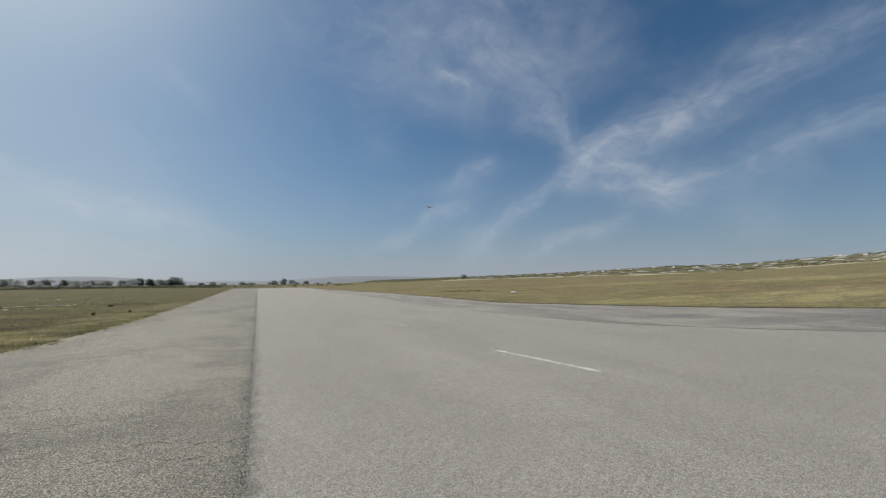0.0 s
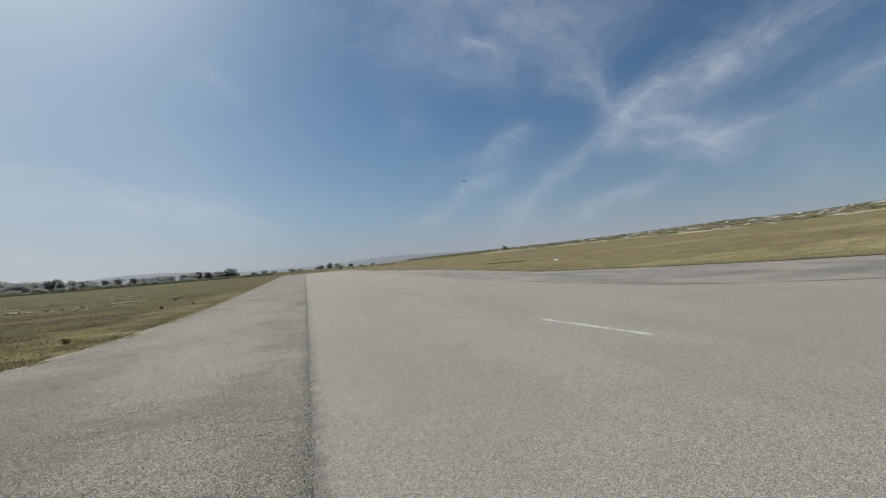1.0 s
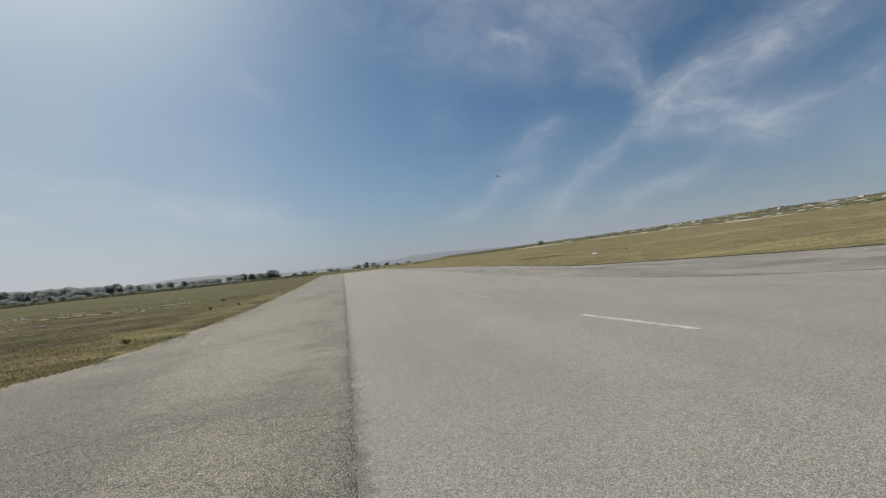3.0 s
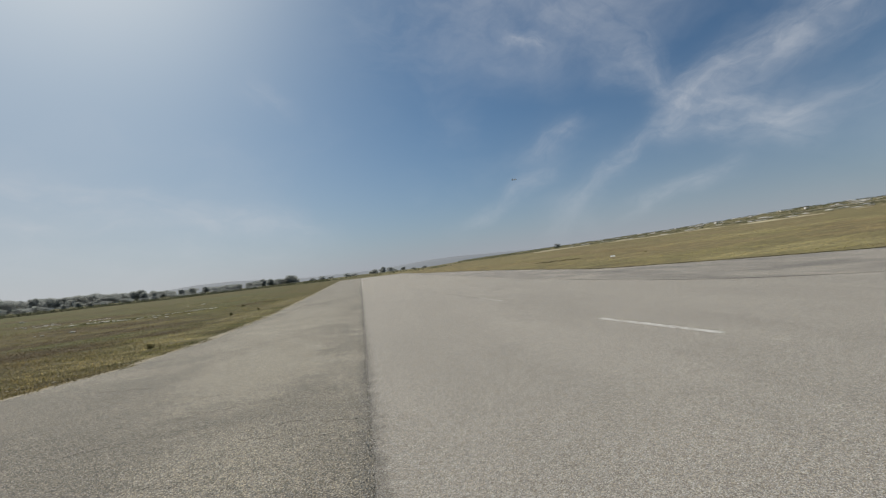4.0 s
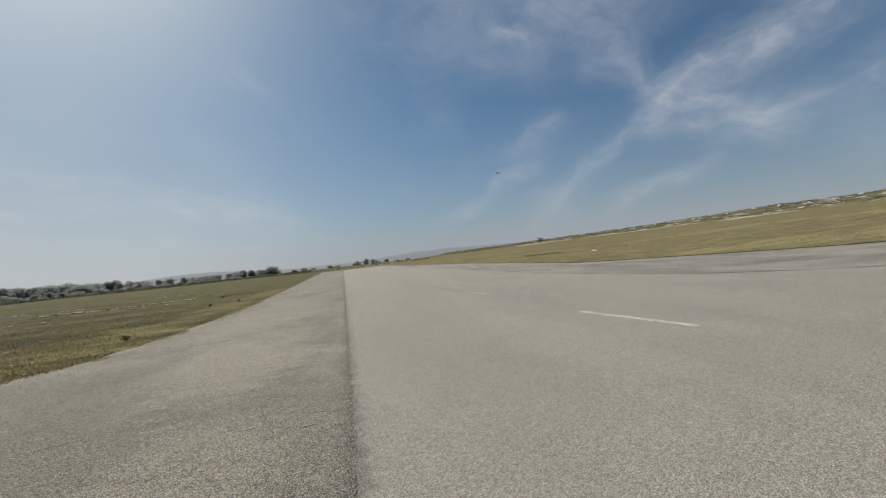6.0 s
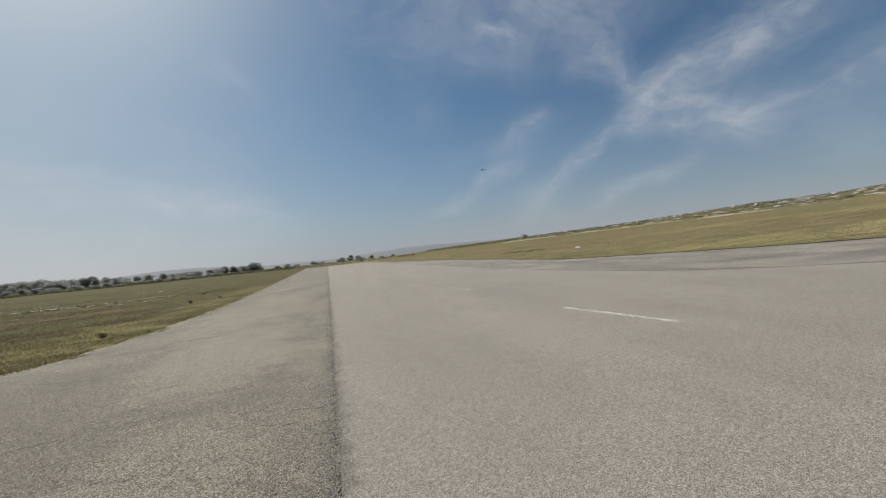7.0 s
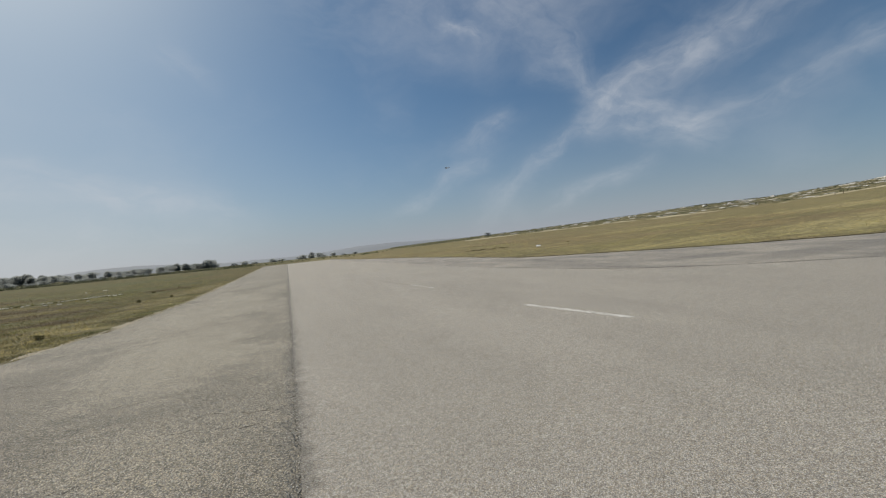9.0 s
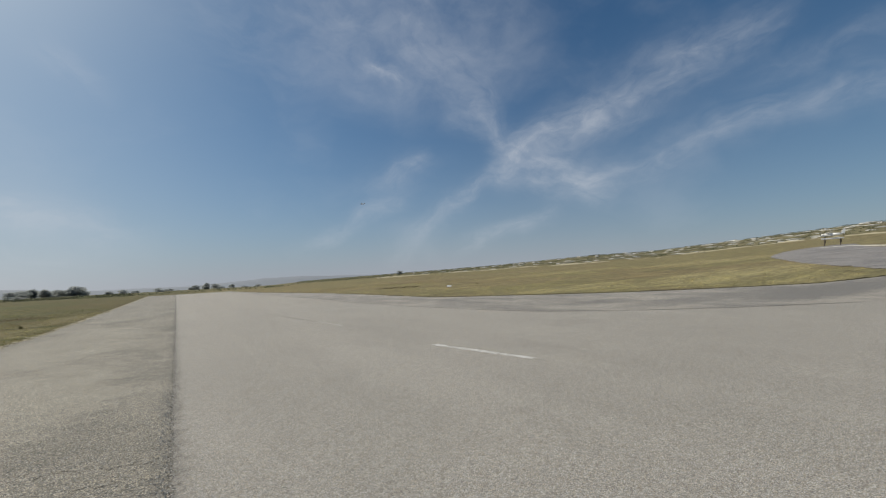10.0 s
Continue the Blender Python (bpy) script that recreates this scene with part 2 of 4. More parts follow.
def patches(n, where, c, spots, fray, much_fray, much, colour):
    """Ragged patches of one colour, each at x, y with its two half widths."""
    for px, py, rx, ry in spots:
        away = n.vec("LENGTH", n.vec("MULTIPLY", n.vec("SUBTRACT", where, (px, py, 0)), (1 / rx, 1 / ry, 0)))
        away = n.math("ADD", away, n.math("MULTIPLY", n.math("SUBTRACT", fray, 0.5), much_fray))
        c = n.mix(n.math("MULTIPLY", n.ramp(away, 1.25, 0.38), much), c, colour)
    return c


def field_colour(n, where):
    """Patches of straw, olive and brown at three sizes."""
    big = n.noise(n.scaled(where, (1, 0.7, 1), 15), 0.05, 6.0, 0.62, 0.5)
    mid = n.noise(n.scaled(where, (0.6, 1.0, 1), -8), 0.30, 7.0, 0.66, 1.1)
    low = n.noise(n.scaled(where, (0.65, 1, 1), 12), 0.95, 6.0, 0.66, 0.8)
    axes = n.add("ShaderNodeSeparateXYZ")
    n.put(axes.inputs[0], where)
    # drier to the right; this colour change also imitates the left being backlit
    dry = n.ramp(axes.outputs[0], -8.0, 20.0)
    c = n.mix(n.ramp(big, 0.42, 0.58), (0.080, 0.09, 0.022), (0.108, 0.08, 0.031))
    c = n.mix(n.math("MULTIPLY", n.ramp(mid, 0.49, 0.62), 0.7), c, (0.185, 0.15, 0.055))
    c = n.mix(n.math("MULTIPLY", dry, 0.6), c, n.mix(n.ramp(mid, 0.4, 0.6), n.mix(n.ramp(big, 0.42, 0.58), (0.235, 0.206, 0.078), (0.24, 0.176, 0.08)), n.mix(n.ramp(big, 0.42, 0.58), (0.36, 0.305, 0.128), (0.335, 0.256, 0.122))))
    c = n.mix(n.math("MULTIPLY", n.ramp(mid, 0.48, 0.38), n.ramp(dry, 0.0, 1.0, 0.85, 0.35)), c, (0.088, 0.07, 0.032))
    c = patches(n, where, c, GREEN_PATCHES, mid, 2.4, 0.8, (0.075, 0.092, 0.024))
    c = n.mix(n.math("MULTIPLY", n.ramp(low, 0.5, 0.66), n.ramp(dry, 0.0, 1.0, 0.6, 0.32)), c, (0.088, 0.096, 0.026))
    # straw along the shoulder and beside the apron, scrubby turf up on the ridge
    c = patches(n, where, c, ((-8.0, 14.0, 2.6, 1.6), (-8.0, 19.0, 1.9, 3.4), (-7.6, 27.0, 1.6, 5.0), (-7.6, 42.0, 1.5, 10.0), (-11.5, 14.0, 3.0, 1.3)), low, 2.6, 0.7, (0.25, 0.213, 0.112))
    c = patches(n, where, c, ((42.0, 20.0, 13.0, 6.0), (28.0, 26.0, 8.0, 3.5), (60.0, 60.0, 20.0, 7.0), (75.0, 40.0, 10.0, 16.0)), mid, 2.6, 0.55, (0.43, 0.375, 0.175))
    c = patches(n, where, c, ((34.0, 42.0, 14.0, 6.0), (52.0, 90.0, 26.0, 10.0), (90.0, 100.0, 30.0, 14.0), (24.0, 60.0, 6.0, 12.0)), mid, 2.6, 0.55, (0.25, 0.19, 0.098))
    turf = n.math("MULTIPLY", n.ramp(n.vec("LENGTH", where), 336.0, 352.0), 0.65)
    c = n.mix(turf, c, n.mix(n.ramp(mid, 0.42, 0.6), (0.10, 0.108, 0.058), (0.20, 0.185, 0.095)))
    # clumps of taller and shorter growth
    clump = n.add("ShaderNodeVectorMath")
    clump.operation = "SCALE"
    n.put(clump.inputs[0], c)
    n.put(clump.inputs["Scale"], n.ramp(n.noise(n.scaled(where, (0.4, 1.2, 1), 6), 0.55, 6.0, 0.7, 0.5), 0.36, 0.64, 0.62, 1.5))
    c = clump.outputs[0]
    # a neutral mix lifts and greys the field's colour, standing in for haze
    c = n.mix(n.ramp(dry, 0.0, 1.0, 0.30, 0.34), c, n.mix(dry, (0.225, 0.215, 0.165), (0.335, 0.30, 0.215)))
    # bare brown earth
    c = patches(n, where, c, ((-14.0, 19.6, 4.2, 2.2), (-19.0, 25.5, 6.0, 1.8), (-13.5, 28.0, 4.0, 2.0), (-18.0, 35.0, 6.0, 2.5), (-33.0, 58.0, 12.0, 4.0), (-9.6, 22.5, 1.4, 1.6), (-24.0, 38.0, 5.0, 1.6), (-60.0, 95.0, 20.0, 5.0), (-12.0, 48.0, 3.0, 3.0)), low, 2.0, 0.9, (0.098, 0.078, 0.055))
    return c, mid


def build_ground(n, where):
    c, mid = field_colour(n, where)
    fine = n.noise(n.scaled(where, (0.5, 1, 1)), 5.0, 5.0, 0.7)
    c = n.mix(n.math("MULTIPLY", n.ramp(fine, 0.44, 0.62), 0.65), c, (0.05, 0.045, 0.024))
    tuft = n.noise(n.scaled(where, (0.45, 1, 1), 10), 1.7, 5.0, 0.7, 0.6)
    c = n.mix(n.math("MULTIPLY", n.ramp(tuft, 0.54, 0.68), 0.55), c, (0.30, 0.245, 0.105))
    litter = n.noise(n.scaled(where, (0.7, 1, 1)), 26.0, 4.0, 0.7)
    c = n.mix(n.math("MULTIPLY", n.ramp(litter, 0.48, 0.66), 0.6), c, (0.05, 0.044, 0.026))
    c = n.mix(n.math("MULTIPLY", n.ramp(litter, 0.46, 0.34), 0.5), c, (0.32, 0.285, 0.18))
    return c, n.math("ADD", fine, n.math("MULTIPLY", mid, 3.0)), 0.06


def island(n, *colours):
    ramp = n.add("ShaderNodeValToRGB")
    ramp.color_ramp.interpolation = "LINEAR"
    n.put(ramp.inputs[0], n.add("ShaderNodeNewGeometry").outputs["Random Per Island"])
    for i, c in enumerate(colours):
        e = ramp.color_ramp.elements[i] if i < 2 else ramp.color_ramp.elements.new(1.0)
        e.color = (*c, 1.0)
    for i in range(len(colours)):
        ramp.color_ramp.elements[i].position = i / (len(colours) - 1)
    return ramp.outputs[0]


def build_grass(n, where):
    c = field_colour(n, where)[0]
    return n.mix(1.0, c, island(n, (0.75, 0.77, 0.7), (1.3, 1.27, 1.1), (2.1, 1.95, 1.65), (1.05, 1.15, 0.9)), "MULTIPLY"), None, 0


def plain(*colours):
    return lambda n, where: (n.mix(n.ramp(n.noise(where, 1.7, 5.0, 0.65), 0.3, 0.7), colours[0], colours[1]), None, 0)


def leaves(*colours):
    return lambda n, where: (island(n, *colours), None, 0)


def foliage(name, build, see_through=0.45):
    """Thin leaves: light passes through them."""
    m = bpy.data.materials.new(name)
    m.use_nodes = True
    n = Nodes(m.node_tree)
    colour = build(n, n.add("ShaderNodeTexCoord").outputs["Object"])[0]
    a, b, mixed = n.add("ShaderNodeBsdfDiffuse"), n.add("ShaderNodeBsdfTranslucent"), n.add("ShaderNodeMixShader")
    n.put(a.inputs[0], colour)
    n.put(b.inputs[0], colour)
    mixed.inputs[0].default_value = see_through
    n.put(mixed.inputs[1], a.outputs[0])
    n.put(mixed.inputs[2], b.outputs[0])
    n.put(n.add("ShaderNodeOutputMaterial").inputs[0], mixed.outputs[0])
    return m


M_PAINT = material("worn_white_paint", build_paint, 0.7)
M_FADED = material("faded_white_paint", lambda n, where: (n.mix(n.ramp(n.noise(n.scaled(where, (1, 0.35, 1)), 9.0, 6.0, 0.7), 0.42, 0.58), (0.55, 0.54, 0.51), (0.33, 0.31, 0.275)), None, 0), 0.8)
M_GHOST = material("ghost_of_paint", lambda n, where: (n.mix(n.ramp(n.noise(n.scaled(where, (1, 0.35, 1)), 9.0, 6.0, 0.7), 0.40, 0.6), (0.44, 0.425, 0.385), (0.35, 0.33, 0.285)), None, 0), 0.9)
M_GHOSTLINE = asphalt("blacked_paint", (0.30, 0.281, 0.238), (0.35, 0.328, 0.278), (0.25, 0.234, 0.2), 110.0, 0.4, 0.2)
M_GROUND = material("dry_grassland", build_ground, 1.0, 0.04)
M_GRASS = foliage("grass_blades", build_grass, 0.5)
# paler and greyer than real foliage: distance haze put into the leaf colour
M_HAZE_LEAF = foliage("haze_paled_leaves", leaves((0.30, 0.322, 0.315), (0.34, 0.36, 0.352), (0.32, 0.342, 0.334), (0.36, 0.378, 0.366)), 0.8)
M_WEED = foliage("weed_leaves", leaves((0.08, 0.08, 0.035), (0.13, 0.115, 0.05), (0.10, 0.095, 0.045), (0.16, 0.135, 0.065)))
M_HEDGE = foliage("hedge_leaves", leaves((0.10, 0.11, 0.07), (0.14, 0.15, 0.095), (0.12, 0.13, 0.085)), 0.4)
M_SCRUB = foliage("scrub_leaves", leaves((0.12, 0.135, 0.08), (0.16, 0.17, 0.10), (0.21, 0.205, 0.13), (0.14, 0.155, 0.095)), 0.6)
M_BARK = material("bark", plain((0.09, 0.07, 0.05), (0.16, 0.13, 0.10)), 0.95)
M_STONE = material("pale_stone", plain((0.42, 0.39, 0.32), (0.62, 0.585, 0.51)), 0.95)
M_CRUMB = material("asphalt_crumb", leaves((0.2, 0.188, 0.16), (0.34, 0.32, 0.275), (0.48, 0.455, 0.41), (0.27, 0.255, 0.22)), 0.95)
M_WALL = material("whitewashed_wall", plain((0.70, 0.69, 0.66), (0.8, 0.79, 0.77)), 0.9)
M_ROOF = material("pale_tile_roof", plain((0.42, 0.36, 0.31), (0.58, 0.53, 0.48)), 0.9)
M_DARK = material("dark_glass", plain((0.03, 0.035, 0.04), (0.05, 0.055, 0.06)), 0.25)
M_TRACK = material("sandy_track", plain((0.36, 0.31, 0.20), (0.48, 0.43, 0.30)), 1.0)
M_SAND = material("pale_sand", plain((0.42, 0.40, 0.345), (0.66, 0.645, 0.595)), 1.0)
M_VERGE = material("dusty_gravel", lambda n, where: (n.mix(n.ramp(n.noise(where, 14.0, 5.0, 0.7), 0.35, 0.65), (0.2, 0.175, 0.12), (0.44, 0.40, 0.32)), None, 0), 1.0, 0.1)
M_WHITE = material("white_gelcoat", plain((0.78, 0.78, 0.77), (0.82, 0.82, 0.81)), 0.35)
M_RUBBER = material("black_rubber", plain((0.02, 0.02, 0.02), (0.035, 0.035, 0.035)), 0.8)
M_GREY = material("grey_paint", plain((0.10, 0.12, 0.15), (0.15, 0.18, 0.22)), 0.5)
# the blue-grey of distance haze is mixed into the hills' base colour
M_HAZE_HILL = material("haze_tinted_hillside", plain((0.19, 0.212, 0.24), (0.225, 0.245, 0.268)), 1.0)


# ---- ground ----
AZ = (-180, -70, -36, -25, -14, -5, 8, 14, 25, 38, 50, 57, 65, 76, 95, 130, 180)
EL_FIELD = (-0.1, -0.1, -0.12, -0.24, -0.28, -0.24, -0.20, 0.02, 0.30, 0.46, 0.72, 0.78, 1.30, 1.86, 1.8, 0.6, -0.1)
EL_RIDGE = (0.0, 0.3, 0.28, 0.12, 0.02, -0.02, 0.0, 0.36, 0.70, 1.08, 1.64, 1.70, 2.22, 2.98, 2.6, 0.9, 0.0)
R_FLAT, R_FIELD, R_RIDGE = 35.0, 330.0, 480.0


def ground_z(x, y):
    r, az = math.hypot(x, y), math.degrees(math.atan2(x, y))
    if r <= R_FLAT:
        return 0.0
    z1 = 1.65 + R_FIELD * math.tan(radians(float(np.interp(az, AZ, EL_FIELD))))
    z2 = 1.65 + R_RIDGE * math.tan(radians(float(np.interp(az, AZ, EL_RIDGE))))
    if r <= R_FIELD:
        return z1 * ((r - R_FLAT) / (R_FIELD - R_FLAT)) ** 0.85
    if r <= R_RIDGE:
        return z1 + (z2 - z1) * (r - R_FIELD) / (R_RIDGE - R_FIELD)
    return z2 * max(0.15, 1 - (r - R_RIDGE) / 3000)


def polar(az, r):
    x, y = r * math.sin(radians(az)), r * math.cos(radians(az))
    return x, y, ground_z(x, y)


def mesh_object(name, verts, faces, mat, parent=None, smooth=False):
    me = bpy.data.meshes.new(name)
    me.from_pydata([tuple(v) for v in verts], [], faces)
    me.update()
    me.materials.append(mat)
    if smooth:
        me.polygons.foreach_set("use_smooth", [True] * len(me.polygons))
    ob = new(name, me)
    if parent:
        ob.parent = parent
    return ob


def part(name, bm, mat, parent=None, label="", smooth=False):
    """One mesh object from a bmesh, under a thing or a part."""
    me = bpy.data.meshes.new(name)
    bm.to_mesh(me)
    bm.free()
    me.materials.append(mat)
    if smooth:
        me.polygons.foreach_set("use_smooth", [True] * len(me.polygons))
    ob = new(name, me)
    if parent:
        ob.parent = parent
    if label:
        tagged(ob, label)
    return ob


def make_ground():
    radii = [0.0, 8, 16, 25, 35]
    while radii[-1] < 4500:
        radii.append(radii[-1] * 1.07)
    radii[-1] = 4500
    steps = 480
    verts, faces = [(0, 0, -0.012)], []
    for r in radii[1:]:
        for i in range(steps):
            a = 2 * math.pi * i / steps
            x, y = r * math.sin(a), r * math.cos(a)
            rough = 0.0 if r < 40 else min(1.0, (r - 40) / 120) * 0.5 * noise.noise((x * 0.02, y * 0.02, 3.0))
            if (abs(x - 3) < 22 and r < 260) or (r < 200 and x > 30 and -10 < y < 75):
                rough = min(0.0, rough)
            sink = 0.012 if r <= 35 else (0.06 if -16 < x < 48 and y < 190 else 0.03)
            verts.append((x, y, ground_z(x, y) - sink + rough))
    for i in range(steps):
        faces.append((0, 1 + (i + 1) % steps, 1 + i))
    for k in range(len(radii) - 2):
        b = 1 + k * steps
        for i in range(steps):
            j = (i + 1) % steps
            faces.append((b + i, b + j, b + steps + j, b + steps + i))
    tagged(mesh_object("ground", verts, faces, M_GROUND, smooth=True), "dry olive and straw coloured airfield grassland", "ground", kind="structure")


def strip(name, left, right, mat, lift, across=10, along=8, ragged=0.0, thick=0.05):
    """A paved sheet between two lines of points, laid on the ground, with a real edge."""

    def smooth(points):
        out, p = [], [Vector((*q, 0)) for q in points]
        for i in range(len(p) - 1):
            a, b, c, d = p[max(i - 1, 0)], p[i], p[i + 1], p[min(i + 2, len(p) - 1)]
            m1, m2 = (c - a) * 0.5, (d - b) * 0.5
            lim = (c - b).length
            for m in (m1, m2):
                if m.length > lim:
                    m.length = lim
            for k in range(along):
                t = k / along
                out.append((2 * t**3 - 3 * t**2 + 1) * b + (t**3 - 2 * t**2 + t) * m1 + (3 * t**2 - 2 * t**3) * c + (t**3 - t**2) * m2)
        return out + [p[-1]]

    ls, rs = smooth(left), smooth(right)
    verts, faces, w = [], [], across + 3
    for a, b in zip(ls, rs):
        if ragged:
            a = a + Vector((ragged * noise.noise((a.y * 1.3, a.x, 1)), 0, 0))
            b = b + Vector((ragged * noise.noise((b.y * 1.3, b.x, 5)), 0, 0))
        row = [a] + [a.lerp(b, i / across) for i in range(across + 1)] + [b]
        for i, q in enumerate(row):
            edge = i in (0, w - 1)
            verts.append((q.x, q.y, ground_z(q.x, q.y) + lift - (thick if edge else 0)))
    for k in range(len(ls) - 1):
        for i in range(w - 1):
            faces.append((k * w + i, k * w + i + 1, (k + 1) * w + i + 1, (k + 1) * w + i))
    return mesh_object(name, verts, faces, mat)


def seam_x(y):
    return -0.06 - 0.0185 * y


RIGHT_SEAM = [(10.6, 178), (10.8, 110), (11.0, 60), (11.0, 36), (11.1, 25), (11.6, 17.5), (12.4, 13.4), (14.1, 10.5), (16.6, 7.9), (20.5, 5.0), (30, -0.5), (48, -8), (70, -16)]
RUN_Y = [178, 110, 60, 36, 25, 17.5, 13.4, 10.5, 7.9, 5.0, -2, -14, -40]
RIGHT_EDGE = [(14.0, 182), (14.6, 110), (15.6, 62), (16.5, 36), (17.3, 30), (19.8, 25.2), (21.9, 21.4), (24.6, 17.8), (27.6, 14.8), (31.4, 12.2), (36.7, 8.8), (52, 1), (80, -9)]
LEFT_EDGE = [(-11.5, 182), (-8.6, 110), (-6.6, 60), (-5.7, 34), (-5.45, 23), (-5.65, 16.8), (-6.1, 13.2), (-6.8, 11.0), (-7.8, 9.4), (-9.4, 7.4), (-12, 4), (-14.5, -10), (-16, -40)]


CRACKS = ((-1.6, 5.15, -1.1, 5.0, 0.014), (-0.95, 4.95, -0.5, 4.8, 0.014), (-1.3, 5.55, -0.9, 5.4, 0.016), (-0.75, 5.3, -0.3, 5.2, 0.014), (-5.5, 9.4, -4.9, 9.2, 0.018), (-4.7, 9.1, -4.2, 8.9, 0.016), (-3.8, 8.3, -3.3, 8.0, 0.016),
          (-2.6, 6.6, -2.0, 6.5, 0.012), (-3.6, 5.6, -3.1, 5.7, 0.012), (-2.2, 4.3, -1.8, 4.2, 0.010), (-2.9, 7.4, -2.5, 7.5, 0.012), (-5.6, 24.2, -4.4, 23.9, 0.09), (-4.9, 27.4, -4.0, 27.3, 0.09),
          (-5.4, 17.2, -4.3, 17.6, 0.05), (-2.0, 3.4, -0.8, 3.2, 0.008))


def make_paving():
    tagged(strip("runway", [(seam_x(y), y) for y in RUN_Y], RIGHT_SEAM, M_RUNWAY, 0.006, 14), "weathered pale grey asphalt runway", "runway", kind="structure")
    tagged(strip("runway_shoulder", LEFT_EDGE, [(seam_x(y) + 0.6, y) for y in RUN_Y], M_SHOULDER, 0.002, 10, 24, 0.36, 0.015), "coarse old asphalt shoulder beside the runway", "shoulder", kind="structure")
    tagged(strip("taxiway", [(x - 0.6, y) for x, y in RIGHT_SEAM], RIGHT_EDGE, M_TAXI, 0.002, 10, 20, 0.25), "stained darker grey asphalt taxiway beside runway", "taxiway", kind="structure")
    pad_l = [polar(a, r)[:2] for a, r in ((68.3, 80), (68.2, 75), (69.0, 66), (70.5, 56), (73, 49), (77, 42.5), (86, 39), (100, 37))]
    pad_r = [polar(a, r)[:2] for a, r in ((68.5, 84), (69.3, 94), (70.8, 104), (73.0, 110), (74.6, 105), (76.2, 80), (84, 72), (100, 70))]
    rim_l = [polar(a, r)[:2] for a, r in ((72.2, 99), (74.2, 94), (76.4, 84), (79, 78), (84, 75), (92, 73))]
    rim_r = [polar(a, r)[:2] for a, r in ((72.2, 99.6), (74.2, 94.9), (76.4, 85), (79, 79.2), (84, 76.2), (92, 74.2))]
    tagged(strip("pale_strip", rim_l, rim_r, M_SAND, 0.06, 2, 8, 0.4, 0.1), "pale bare strip behind the apron", "strip", kind="structure")
    tagged(strip("apron", pad_l, pad_r, M_APRON, 0.02, 14, 16, 0.7, 0.05), "grey asphalt parking apron on the grass slope", "apron", kind="structure")
    # tar joint between runway and shoulder: a soft worn band with a darker crack in it
    ys = [-30.0 + 1.0 * i for i in range(31)] + [1.0 + 0.035 * i for i in range(400)] + [15.0 + 0.25 * i for i in range(104)] + [41 + 2.0 * i for i in range(60)]
    for mat, half, lift, rag, label in ((M_TAR, 0.016, 0.0085, 0.034, "dark crumbling tar joint along the runway edge"),):
        sides = []
        for sign, seed in ((-1, 0), (1, 4)):
            sides.append([(seam_x(y) + sign * (half * min(1.0, max(0.3, (y - 2.0) / 4.0)) + 0.0004 * y) + rag * (noise.noise((y * 1.3, seed, 0)) + 0.8 * noise.noise((y * 6.1, seed, 3)) + 0.9 * noise.noise((y * 19.0, seed, 7))), y) for y in ys])
        tagged(strip("joint_line", sides[0], sides[1], mat, lift, 2, 1, 0, 0.007), label, "joint", kind="structure")
    # cracks across the shoulder
    for xa, ya, xb, yb, wide in CRACKS:
        steps = int(abs(xb - xa) / 0.05) + 2
        pts = []
        for k in range(steps):
            q = k / (steps - 1)
            pts.append((xa + (xb - xa) * q, ya + (yb - ya) * q + 0.12 * noise.noise((q * 6, xa, ya)) + 0.05 * noise.noise((q * 30, xa, ya)), 0.6 * wide * (0.25 + abs(math.sin(q * 3.14)) * (0.6 + 0.8 * noise.noise((q * 25, ya, 0))))))
        tagged(strip("crack", [(x, y - max(w, 0.003)) for x, y, w in pts], [(x, y + max(w, 0.003)) for x, y, w in pts], M_CRACK, 0.005, 2, 1, 0, 0.002), "dark ragged crack across the old asphalt", "crack", "cracks in the shoulder", "structure")
    line = RIGHT_SEAM[1:10]
    fine = []
    for (xa, ya), (xb, yb) in zip(line, line[1:]):
        fine += [(xa + (xb - xa) * k / 8, ya + (yb - ya) * k / 8) for k in range(8)]
    wob = [0.05 + 0.06 * noise.noise((q[1] * 0.8, 9, 0)) for q in fine]
    tagged(strip("joint_line", [(q[0] - 0.03, q[1] - 0.02) for q in fine], [(q[0] + max(0.0, w), q[1] + max(0.0, w)) for q, w in zip(fine, wob)], M_TAR, 0.0095, 2, 3, 0, 0.008), "dark crumbling joint between runway and taxiway", "joint", kind="structure")
    # centre line: worn dashes whose middle has gone, and a blacked-out remnant beyond
    def line_x(y):
        return 5.63 - (y - 6.28) * 0.165 if y < 10 else 4.97 - (y - 16.0) * 0.09

    for name, ya, yb, off, half, mat, lift, label in (
            ("centre_line_dash", 6.28, 9.24, 0.0, 0.076, M_FADED, 0.010, "worn white painted centre line dash on asphalt"), ("paint_edge", 6.75, 8.72, -0.05, 0.025, M_PAINT, 0.0125, ""),
            ("paint_edge", 6.95, 8.60, 0.052, 0.023, M_PAINT, 0.0125, ""), ("paint_edge", 8.85, 9.24, 0.0, 0.07, M_PAINT, 0.0125, ""),
            ("centre_line_dash", 15.9, 18.6, 0.0, 0.05, M_GHOST, 0.010, "worn white painted centre line dash on asphalt"), ("paint_edge", 17.4, 18.5, 0.0, 0.042, M_FADED, 0.0125, ""), ("paint_edge", 16.0, 16.6, 0.0, 0.042, M_FADED, 0.0125, ""),
            ("blacked_line", 18.7, 27.6, 0.0, 0.05, M_GHOSTLINE, 0.010, "dark blacked-out remnant of the centre line")):
        ys = [ya + (yb - ya) * k / 6 for k in range(7)]
